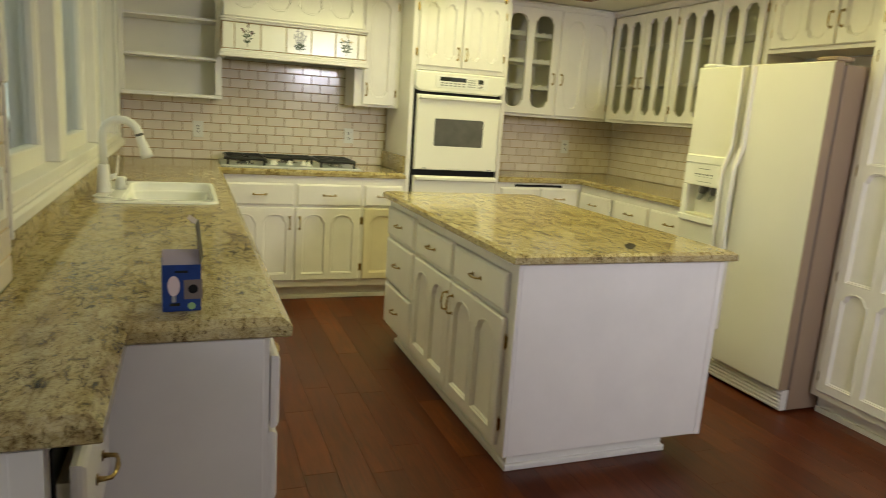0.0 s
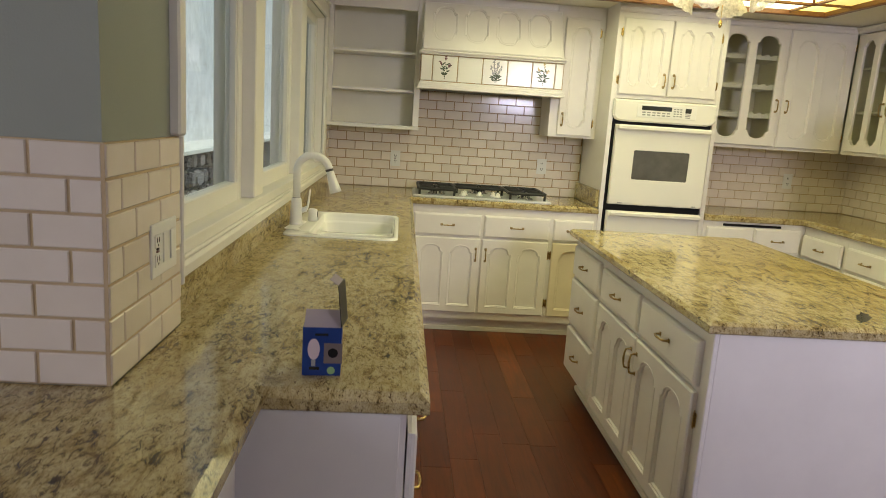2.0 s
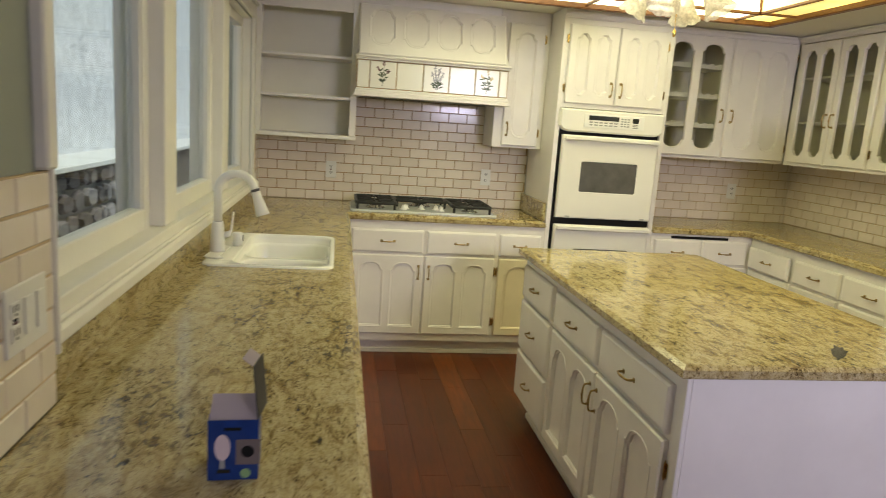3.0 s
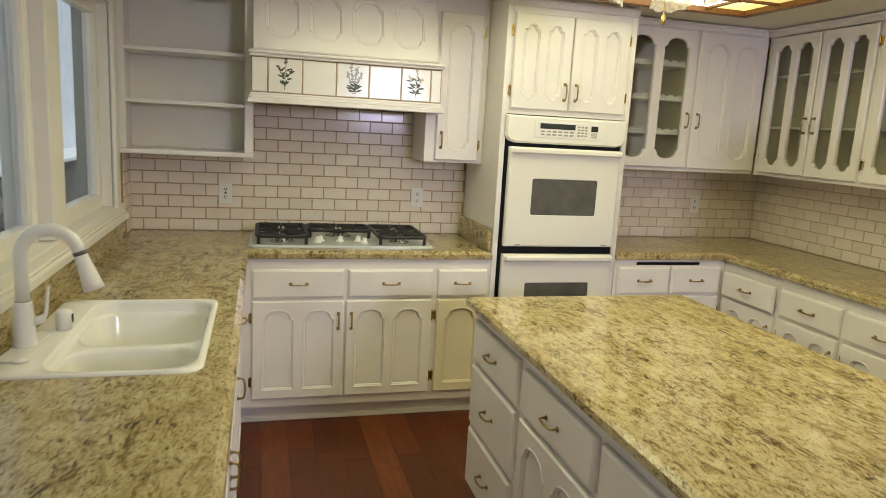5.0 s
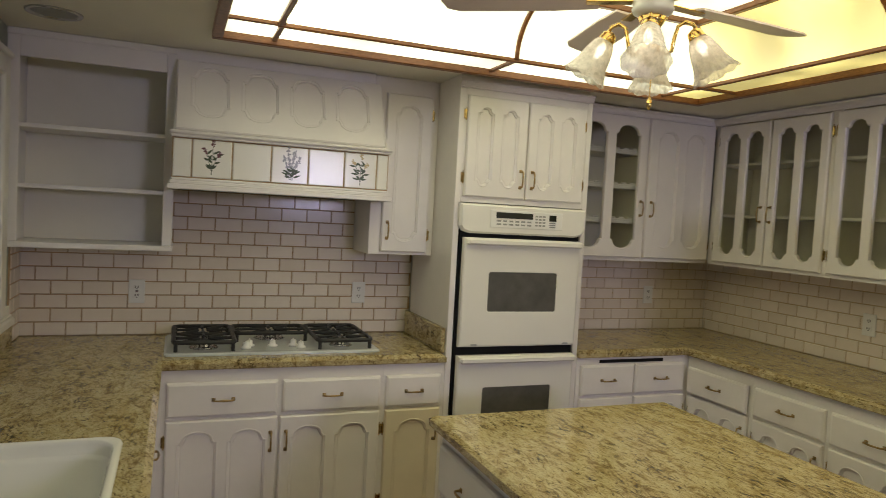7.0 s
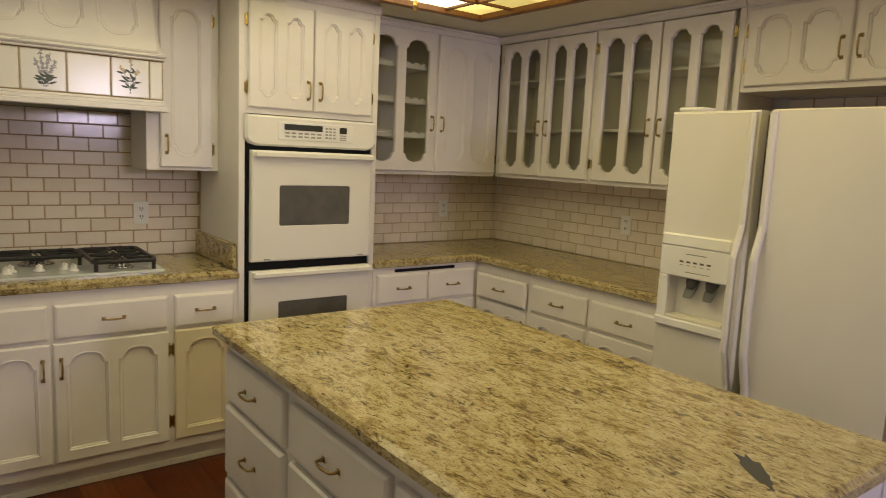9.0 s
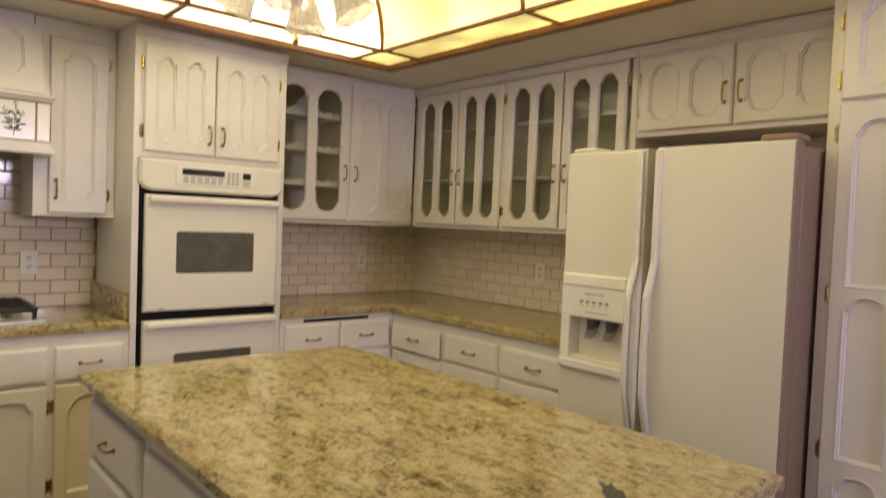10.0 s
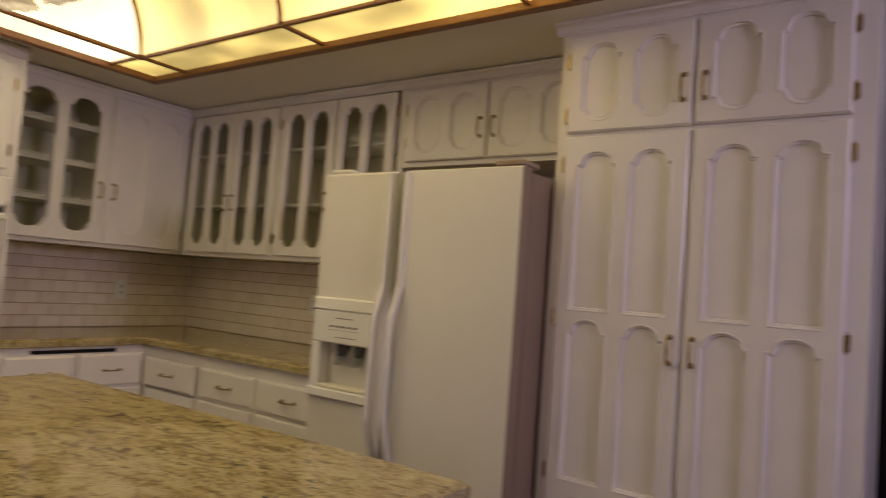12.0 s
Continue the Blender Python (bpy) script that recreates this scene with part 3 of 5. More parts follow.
bar_frame("outer_frame", LX0 + 0.025, LX1 - 0.025, LY0 + 0.025, LY1 - 0.025, 2.232, 2.285, 0.040)
bar_frame("inner_frame", IX0, IX1, IY0, IY1, 2.246, 2.274, 0.020)
COVE, ZTOP = 0.245, 2.47
CX, CY = (IX0 + IX1) / 2, (IY0 + IY1) / 2
for x0, x1, y0, y1, m in (
    (LX0 + 0.02, IX0 - 0.02, LY0 + 0.02, LY1 - 0.02, PANEL_WHITE), (IX1 + 0.02, LX1 - 0.02, LY0 + 0.02, LY1 - 0.02, PANEL_AMBER),
    (IX0 - 0.018, IX1 + 0.018, IY1 + 0.02, LY1 - 0.02, PANEL_WHITE), (IX0 - 0.018, IX1 + 0.018, LY0 + 0.02, IY0 - 0.02, PANEL_SOUTH),
):
    part("border_panel", nb(x0, x1, y0, y1, 2.262, 2.266), m, well, "lit acrylic panel")
# short bars across the border
for x in (IX0, CX, IX1):
    for a, b in ((IY1 + 0.02, LY1 - 0.025), (LY0 + 0.025, IY0 - 0.02)):
        part("border_bar", nb(x - 0.010, x + 0.010, a, b, 2.248, 2.261, bev=0.002), OAK, well)
for y in (IY0, CY, IY1):
    for a, b in ((IX1 + 0.02, LX1 - 0.025), (LX0 + 0.025, IX0 - 0.02)):
        part("border_bar", nb(a, b, y - 0.010, y + 0.010, 2.248, 2.261, bev=0.002), OAK, well)


def cove_pt(k, n=10):
    a = 0.5 * math.pi * k / n
    return COVE * (1 - math.cos(a)), 2.262 + (ZTOP - 2.262) * math.sin(a)


def cove(side, lo, hi, m):
    """One curved panel of the cove, mitred at the corners of the well."""
    bm = bmesh.new()
    prev = None
    for k in range(11):
        d, z = cove_pt(k)
        if side in "NS":
            y = IY1 - d if side == "N" else IY0 + d
            ends = [(max(IX0 + d, lo), y, z), (min(IX1 - d, hi), y, z)]
        else:
            x = IX1 - d if side == "E" else IX0 + d
            ends = [(x, max(IY0 + d, lo), z), (x, min(IY1 - d, hi), z)]
        cur = [bm.verts.new(e) for e in ends]
        if prev:
            bm.faces.new((prev[0], prev[1], cur[1], cur[0]))
        prev = cur
    return part("cove_panel", bm, m, well, "curved lit acrylic panel", True)


for side, m in (("N", PANEL_WHITE), ("E", PANEL_AMBER), ("S", PANEL_SOUTH), ("W", PANEL_WEST)):
    lo, mid, hi = (IX0, CX, IX1) if side in "NS" else (IY0, CY, IY1)
    cove(side, lo, mid, m)
    cove(side, mid, hi, m)


def rib(f):
    bm = bmesh.new()
    tube(bm, [f(*cove_pt(k)) for k in range(11)], 0.011, 6)
    part("rib", bm, OAK, well, "", True)


for sx, ix in ((1, IX0), (-1, IX1)):
    for sy, iy in ((1, IY0), (-1, IY1)):
        rib(lambda d, z: (ix + sx * d, iy + sy * d, z - 0.006))
rib(lambda d, z: (CX, IY1 - d, z - 0.006))
rib(lambda d, z: (CX, IY0 + d, z - 0.006))
rib(lambda d, z: (IX0 + d, CY, z - 0.006))
rib(lambda d, z: (IX1 - d, CY, z - 0.006))
bar_frame("top_frame", IX0 + COVE, IX1 - COVE, IY0 + COVE, IY1 - COVE, ZTOP - 0.02, ZTOP + 0.01, 0.03)
part("top_panel", nb(IX0 + COVE, IX1 - COVE, IY0 + COVE, IY1 - COVE, ZTOP + 0.002, ZTOP + 0.006), PANEL_WHITE, well, "lit acrylic panel")

# windows over the sink
for i, (a, b) in enumerate(WINDOWS):
    w = thing("window_%d" % (i + 1), "white painted window sash looking onto a stucco wall", "window", pose(0, 0, 0), kind="structure")
    x0, x1 = -0.085, -0.035
    fr = 0.055
    for nm, bx in (("window_frame", (x0, x1, a, a + fr, ZW0, ZW1)), ("window_frame", (x0, x1, b - fr, b, ZW0, ZW1)),
                   ("window_frame", (x0, x1, a + fr, b - fr, ZW0, ZW0 + 0.07)), ("window_frame", (x0, x1, a + fr, b - fr, ZW1 - 0.06, ZW1))):
        part(nm, nb(*bx, bev=0.004), WHITE2, w)
    bead = bmesh.new()
    for bx in ((a + fr, a + fr + 0.012, ZW0 + 0.07, ZW1 - 0.06), (b - fr - 0.012, b - fr, ZW0 + 0.07, ZW1 - 0.06)):
        box(bead, x0 + 0.018, x1 - 0.008, bx[0], bx[1], bx[2], bx[3], 0.002)
    part("glazing_bead", bead, WHITE2, w)
    p = part("pane", nb(-0.066, -0.062, a + fr - 0.004, b - fr + 0.004, ZW0 + 0.066, ZW1 - 0.056), PANE, w, "clear window glass")
    p.visible_shadow = False

bm = bmesh.new()
box(bm, -0.085, 0.030, -3.481, -0.25, 1.062, ZW0 + 0.004, 0.003)
box(bm, 0.012, 0.052, -3.482, -0.25, 1.020, 1.060, 0.008)
box(bm, 0.012, 0.040, -3.482, -0.25, 1.058, 1.070, 0.004)
setting("window_sill", bm, WHITE2, "white moulded window sill")
bm = bmesh.new()
for a, b in zip(WINDOWS, WINDOWS[1:]):
    box(bm, -0.14, 0.014, a[1] + 0.0005, b[0] - 0.0005, ZW0 + 0.005, ZW1 - 0.001, 0.004)
box(bm, 0.012, 0.034, WINDOWS[-1][1], WINDOWS[-1][1] + 0.09, 1.07, 2.13, 0.006)
box(bm, 0.012, 0.034, -3.48, WINDOWS[-1][1], ZW1, 2.13, 0.006)
box(bm, -0.034, 0.011, WINDOWS[-1][1] - 0.008, WINDOWS[-1][1] - 0.0005, ZW0 + 0.005, ZW1 - 0.0005)
box(bm, -0.034, 0.011, WINDOWS[0][0] + 0.0005, WINDOWS[-1][1] - 0.009, ZW1 - 0.008, ZW1 - 0.0005)
box(bm, 0.035, 0.072, -3.530, -3.484, 1.371, 2.255, 0.005)
box(bm, 0.035, 0.066, -3.496, -3.484, 1.020, 1.3705, 0.003)
box(bm, 0.012, 0.046, -3.48, -0.33, 2.130, 2.152, 0.005)
setting("window_trim", bm, WHITE2, "white painted window casing and mullions")

# outside: stucco wall and a low stone wall with pale coping
setting("stucco_wall", nb(-1.75, -1.60, -3.3, 14.0, -0.1, 5.0), STUCCO, "cracked grey stucco wall outside the window")
bm = bmesh.new()
box(bm, -1.60, -1.25, -3.3, 14.0, -0.1, 1.02, 0.02)
stone_wall = setting("stone_wall", bm, STONE, "low wall of rough dark field stones outside")
FIELDSTONE = mat("field_stone", (0.1, 0.09, 0.085), 0.85)[0]
nt, b = FIELDSTONE.node_tree, FIELDSTONE.node_tree.nodes["Principled BSDF"]
oi = nt.nodes.new("ShaderNodeObjectInfo")
hue = ramp(nt, oi.outputs["Random"], [(0.0, (0.045, 0.04, 0.042)), (0.4, (0.11, 0.09, 0.085)), (0.75, (0.17, 0.15, 0.145)), (1.0, (0.30, 0.28, 0.27))])
rough_face = noise_tex(nt, world_coords(nt), 22, 7, 0.7)
nt.links.new(mix(nt, 0.9, hue, ramp(nt, rough_face, [(0.3, (0.5, 0.5, 0.5)), (0.7, (1.3, 1.3, 1.3))]), "MULTIPLY"), b.inputs["Base Color"])
bump(nt, b, rough_face, 0.8, 0.012)
rnd = random.Random(21)
z = 0.30
while z < 0.98:
    h = min(rnd.uniform(0.10, 0.17), 1.015 - z)
    y = -3.25
    while y < 2.6:
        w = rnd.uniform(0.12, 0.27)
        sb = bmesh.new()
        n = 9
        o = []
        for k in range(n):
            a = 2 * math.pi * k / n
            f = rnd.uniform(0.84, 1.05) / max(abs(math.cos(a)), abs(math.sin(a))) ** 0.75
            o.append((y + w / 2 + 0.47 * w * f * math.cos(a), z + h / 2 + 0.46 * h * f * math.sin(a)))
        rs = [ring(sb, inset(o, d), lambda u, v, x=x: (x, u, v)) for d, x in ((0, -1.262), (0, -1.235), (0.014, -1.215 + rnd.uniform(-0.008, 0.012)))]
        bridge(sb, rs[0], rs[1])
        bridge(sb, rs[1], rs[2])
        sb.faces.new(rs[2])
        part("stone", sb, FIELDSTONE, stone_wall)
        y += w + 0.008
    z += h + 0.006
setting("coping", nb(-1.62, -1.18, -3.3, 14.0, 1.02, 1.06, bev=0.006), PLASTER, "pale coping on the stone wall")

# recessed can light
can = thing("recessed_light", "unlit recessed can light in the ceiling", "ceiling light", pose(0.232, -0.662, ZC))
bm = bmesh.new()
lathe(bm, [(0.078, -0.001), (0.080, -0.006), (0.094, -0.007), (0.098, -0.001)], 28)
part("trim_ring", bm, STEEL, can, "dull metal ring", True)
part("lens", lathe(bmesh.new(), [(0.0, -0.004), (0.0775, -0.002)], 28), GREYPRINT, can, "grey lens")

# ---- worktops ----
SX0, SX1, SY0, SY1 = 0.075, 0.565, -2.2605, -1.545
hole = rounded(SX0 + 0.02, SX1 - 0.02, SY0 + 0.02, SY1 - 0.02, 0.05)
outline = [(-1.55, -4.283), (0.327, -4.283), (0.327, -3.874), (0.645, -3.874), (0.645, -0.607), (1.908, -0.607), (1.908, 0.02), (-0.01, 0.02), (-0.01, -3.47), (0.04, -3.47), (0.04, -3.865), (-1.55, -3.865)]
top = new("worktop", finish("worktop", slab(outline, 0.885, ZT, 0.020, [hole]), GRANITE))
tagged(top, "polished beige granite worktop with a chamfered edge", "worktop")
tagged(new("splashback", finish("splashback", nb(0.0125, 0.034, -3.482, -0.20, ZT + 0.001, 1.018, bev=0.002), GRANITE)), "low granite upstand under the window sill", "splashback")
tagged(new("splashback", finish("splashback", nb(1.884, 1.907, -0.575, -0.008, ZT + 0.001, 1.048, bev=0.004), GRANITE)), "granite upstand against the oven housing", "splashback")
outline = [(2.652, -0.607), (3.352, -0.607), (3.352, -1.985), (XE + 0.02, -1.985), (XE + 0.02, 0.02), (2.652, 0.02)]
tagged(new("worktop", finish("worktop", slab(outline, 0.885, ZT, 0.018), GRANITE)), "polished beige granite corner worktop", "worktop")

# ---- sink and tap ----
sink = thing("sink", "white drop-in kitchen sink set in granite", "sink", pose(0, 0, ZT))
bm = bmesh.new()
rim_o = rounded(SX0, SX1, SY0, SY1, 0.05)
SM = -1.935
bowls = [rounded(0.184, 0.540, SM + 0.013, SY1 - 0.026, 0.075), rounded(0.184, 0.540, SY0 + 0.024, SM - 0.013, 0.075)]
opening = rounded(0.176, 0.548, SY0 + 0.016, SY1 - 0.018, 0.083)
r0 = ring(bm, rim_o, lambda x, y: (x, y, 0.0005))
r1 = ring(bm, inset(rim_o, 0.003), lambda x, y: (x, y, 0.007))
r2 = ring(bm, inset(rim_o, 0.009), lambda x, y: (x, y, 0.009))
bridge(bm, r0, r1)
bridge(bm, r1, r2)
q = [ring(bm, inset(opening, d), lambda x, y, z=z: (x, y, z)) for d, z in ((0, 0.009), (0.003, 0.006), (0.005, -0.004), (0.006, -0.030))]
for a, b in zip(q, q[1:]):
    bridge(bm, a, b)
fill(bm, r2, q[0])
tops = []
for o in bowls:
    rs = [ring(bm, inset(o, d), lambda x, y, z=z: (x, y, z)) for d, z in ((0, -0.032), (0.004, -0.034), (0.008, -0.044), (0.020, -0.15), (0.032, -0.188), (0.052, -0.206), (0.058, -0.210))]
    for a, b in zip(rs, rs[1:]):
        bridge(bm, a, b)
    fill(bm, rs[-1])
    tops.append(rs[0])
fill(bm, q[-1], *tops)
part("basin", bm, PORCELAIN, sink, "", True)
for y in (-1.75, -2.09):
    part("drain", lathe(bmesh.new(), [(0.0, -0.2085), (0.030, -0.2082), (0.042, -0.2065), (0.044, -0.2102)], 20, (0.36, y)), STEEL, sink, "steel drain", True)
part("hole_cover", lathe(bmesh.new(), [(0.0, 0.016), (0.016, 0.015), (0.020, 0.010)], 16, (0.125, -2.16)), PLASTIC, sink, "", True)

tap = thing("kitchen_tap", "white gooseneck pull-down kitchen tap", "tap", pose(0.104, -2.045, ZT + 0.0095, 0, 0, -4))
part("base", lathe(bmesh.new(), [(0.030, 0.0062), (0.030, 0.010), (0.0285, 0.016), (0.026, 0.075), (0.0225, 0.118), (0.0205, 0.126), (0.0180, 0.1265)], 24), PLASTIC, tap, "", True)
pts = [(0, 0, 0.1287), (0, 0, 0.246)] + [(0.072 - 0.072 * math.cos(radians(a)), 0, 0.246 + 0.072 * math.sin(radians(a))) for a in range(12, 169, 12)]
part("deck_plate", slab(rounded(-0.028, 0.028, -0.125, 0.125, 0.027), 0.0, 0.006, 0.003), PLASTIC, tap)
part("joint_ring", tube(bmesh.new(), [(0, 0, 0.1268), (0, 0, 0.1285)], 0.0182, 18), GREYPRINT, tap, "", True)
part("spout", tube(bmesh.new(), pts, 0.0172, 16), PLASTIC, tap, "", True)
e = Vector(pts[-1])
dn = (e - Vector(pts[-2])).normalized()
part("collar", tube(bmesh.new(), [e - dn * 0.002, e + dn * 0.008], 0.0178, 16), DARKPLAST, tap, "dark collar ring", True)
part("spray_head", tube(bmesh.new(), [e + dn * 0.008, e + dn * 0.03, e + dn * 0.085, e + dn * 0.105], 0.02, 14, True, [0.0165, 0.018, 0.0245, 0.0265]), PLASTIC, tap, "", True)
part("lever", tube(bmesh.new(), [(0.018, 0.005, 0.07), (0.040, 0.010, 0.075), (0.050, 0.012, 0.09), (0.058, 0.014, 0.165)], 0.006, 10, True, [0.014, 0.012, 0.005, 0.004]), PLASTIC, tap, "", True)
disp = thing("soap_dispenser", "small white dispenser cap beside the tap", "soap dispenser", pose(0.158, -1.885, ZT + 0.0105))
part("body", lathe(bmesh.new(), [(0.022, 0), (0.022, 0.05), (0.018, 0.056), (0.0, 0.057)], 20), PLASTIC, disp, "", True)
part("slot", nb(0.018, 0.0235, -0.006, 0.006, 0.02, 0.045), BLACK, disp)

# ---- base cabinets ----


def unit(name, label, m, x0, x1, depth, z0, z1, toe=True):
    """One cabinet of a run; its fronts keep the run's own x."""
    cab = thing(name, label, "cabinet", m @ pose(x0, 0, 0))
    carcass(cab, x1 - x0 - 0.0002, depth, z0, z1)
    if toe:
        kick(cab, x1 - x0 - 0.0002, 0.06, 0.10)
    return cab


run = facing_back(0.602, -0.585)
ox = -0.602
cab = unit("base_cabinet", "white painted double base cabinet under the cooktop with brass pulls", run, 0.0, 0.998, 0.57, 0.10, 0.884)
for a, b in ((0.664, 1.118), (1.140, 1.586)):
    drawer(cab, a + ox, b + ox, 0.682, 0.830)
door(cab, 0.664 + ox, 1.121 + ox, 0.150, 0.668, hinge="L", pull=0.56)
door(cab, 1.132 + ox, 1.586 + ox, 0.150, 0.668, hinge="R", pull=0.56)
cab = unit("base_cabinet", "narrow white painted base cabinet beside the oven housing", run, 0.998, 1.306, 0.57, 0.10, 0.884)
drawer(cab, 0.014, 0.286, 0.682, 0.830)
door(cab, 0.014, 0.286, 0.150, 0.668, cols=1, hinge="L", pull=0.56)
for front in [o for o in cab.children if o.name.startswith("door")]:
    front.data = front.data.copy()
    front.data.materials[0] = CREAM
    tagged(front, "yellowed cream door")

run = facing_east(0.602, -3.892)
cab = unit("base_cabinet", "white painted drawer cabinet at the end of the worktop", run, 0.044, 0.64, 0.57, 0.10, 0.884)
for i in range(4):
    drawer(cab, 0.004, 0.576, 0.132 + 0.178 * i, 0.300 + 0.178 * i, out=0.0 if i < 3 else 0.003)
part("end_panel", nb(-0.012, -0.001, 0.012, 0.568, 0.10, 0.880, bev=0.002), WHITE, cab)
for x0, x1, label, fronts in ((0.64, 1.24, "white painted base cabinet with one drawer and door", ((0.66, 1.22, "L"),)),
                              (1.24, 2.375, "white painted sink base cabinet with brass pulls", ((1.26, 1.80, "L"), (1.81, 2.35, "R"))),
                              (2.375, 3.290, "white painted corner base cabinet with brass pulls", ((2.40, 2.92, "R"),))):
    cab = unit("base_cabinet", label, run, x0, x1, 0.57, 0.10, 0.884 if len(fronts) == 1 else 0.690)
    if len(fronts) == 2:
        part("apron", nb(0, x1 - x0 - 0.001, 0, 0.020, 0.6905, 0.884, bev=0.002), WHITE, cab)
    for a, b, hg in fronts:
        drawer(cab, a - x0, b - x0, 0.682, 0.830, pull=len(fronts) == 1)
        door(cab, a - x0, b - x0, 0.150, 0.668, hinge=hg, pull=0.56)

desk = thing("desk_cabinet", "white painted drawer cabinet with its top drawer ajar", "cabinet", facing_east(0.252, -4.256))
carcass(desk, 0.341, 1.76, 0.06, 0.884)
part("end_panel", nb(-0.012, -0.001, 0.03, 1.75, 0.06, 0.880, bev=0.002), WHITE, desk)
part("stile", nb(-0.016, -0.0125, 0.001, 0.045, 0.06, 0.880, bev=0.001), WHITE, desk)
# black sheet laid in as the shade behind the ajar drawer
part("drawer_gap", nb(0.012, 0.318, -0.004, -0.0005, 0.70, 0.862), BLACK, desk)
drawer(desk, 0.014, 0.316, 0.662, 0.835, out=0.024)
part("drawer_box", nb(0.03, 0.30, -0.026, 0.20, 0.672, 0.80), INSIDE, desk)
drawer(desk, 0.014, 0.316, 0.445, 0.645)
drawer(desk, 0.014, 0.316, 0.225, 0.430)

cab = thing("base_cabinet", "white painted base cabinet with an empty board slot", "cabinet", facing_back(2.652, -0.585))
carcass(cab, 0.748, 0.57, 0.10, 0.884)
kick(cab, 0.748, 0.06, 0.10)
# no opening is cut; a black strip paints the slot's shade
part("board_slot", nb(0.140, 0.556, -0.003, -0.0005, 0.853, 0.870), BLACK, cab, "black strip put in for the shade of an empty slot")
drawer(cab, 0.022, 0.356, 0.682, 0.845)
drawer(cab, 0.366, 0.700, 0.682, 0.845)
door(cab, 0.022, 0.356, 0.150, 0.668, hinge="L", pull=0.56)
door(cab, 0.366, 0.700, 0.150, 0.668, hinge="R", pull=0.56)

run = facing_west(3.385, -0.588)
for x0, x1, a, b in ((0.0, 0.470, 0.034, 0.452), (0.470, 0.897, 0.490, 0.882), (0.897, 1.395, 0.912, 1.336)):
    cab = unit("base_cabinet", "white painted base cabinet with a drawer under the corner worktop", run, x0, x1, 0.615, 0.10, 0.884)
    ajar = 0.014 if x0 == 0.0 else 0.0
    drawer(cab, a - x0, b - x0, 0.680, 0.825, out=ajar)
    if ajar:
        # box coloured near-black so the gap beside the drawer reads as shade
        part("drawer_box", nb(a + 0.02, b - 0.02, -ajar - 0.0005, -0.0005, 0.69, 0.81), GAPSHADE, cab, "drawer box coloured near-black for the shade in the gap")
    door(cab, a - x0, b - x0, 0.150, 0.665, hinge="L", pull=0.56)

# ---- upper cabinets ----
shelf = thing("shelf_unit", "white painted open wall shelf with three bays", "shelf", facing_back(0.014, -0.31))
w = 0.648
part("side_panel", nb(0.0, 0.020, 0.019, 0.305, 1.384, 2.2605, bev=0.001), WHITE, shelf)
part("side_panel", nb(w - 0.020, w, 0.019, 0.305, 1.384, 2.2605, bev=0.001), WHITE, shelf)
part("back_panel", nb(0.0205, w - 0.0205, 0.292, 0.305, 1.384, 2.2605), painted("cream_shelf_paint", (0.87, 0.83, 0.70), 0.4, 0.05, 0.1, 5, 60), shelf, "cream painted back board")
part("stile", nb(0.0, 0.046, 0.0, 0.0185, 1.384, 2.2605, bev=0.002), WHITE, shelf)
part("stile", nb(w - 0.042, w, 0.0, 0.0185, 1.384, 2.2605, bev=0.002), WHITE, shelf)
part("rail", nb(0.0465, w - 0.0425, 0.001, 0.0185, 2.150, 2.2605, bev=0.002), WHITE, shelf)
part("bottom_board", nb(-0.002, w + 0.004, -0.004, 0.305, 1.358, 1.383, bev=0.003), WHITE, shelf)
for z in (1.610, 1.862):
    part("shelf_board", nb(0.021, w - 0.021, 0.0195, 0.291, z, z + 0.018, bev=0.002), WHITE, shelf)
part("crown_moulding", nb(0.0, w, -0.014, -0.001, 2.232, 2.2605, bev=0.004), WHITE, shelf)

cab = thing("wall_cabinet", "white painted narrow wall cabinet beside the hood", "cabinet", facing_back(1.572, -0.31))
carcass(cab, 0.336, 0.315, 1.378, 2.2605)
door(cab, 0.058, 0.300, 1.392, 2.180, cols=1, top=True, bot=True, hinge="R", pull=1.50, margin=0.05)

cab = thing("wall_cabinet", "white painted wall cabinet with glazed door and plate rails", "cabinet", facing_back(2.652, -0.33))
W = 0.5475
carcass(cab, W, 0.335, 1.385, 2.2605, holes=True, shelves=(1.60, 1.80, 2.00))
for z in (1.616, 1.816, 2.016):
    bm = bmesh.new()
    box(bm, 0.03, 0.52, 0.034, 0.046, z, z + 0.012, 0.002)
    for k in range(8):
        box(bm, 0.05 + 0.06 * k, 0.09 + 0.06 * k, 0.034, 0.046, z + 0.012, z + 0.022, 0.004)
    part("plate_rack", bm, WHITE, cab, "scalloped white plate rail")
door(cab, 0.045, 0.540, 1.405, 2.212, top=True, bot=True, hinge="L", pull=1.69, glazed=True, margin=0.050, gap=0.055)
crown(cab, 0, W, 2.214, 0.028, 0.040)
cab = thing("wall_cabinet", "white painted corner wall cabinet with a solid door", "cabinet", facing_back(3.200, -0.33))
W = 0.492
carcass(cab, W, 0.335, 1.385, 2.2605)
door(cab, 0.010, 0.482, 1.405, 2.212, top=True, bot=True, hinge="R", pull=1.69, margin=0.06, gap=0.05)
crown(cab, 0, W - 0.04, 2.214, 0.028, 0.040)

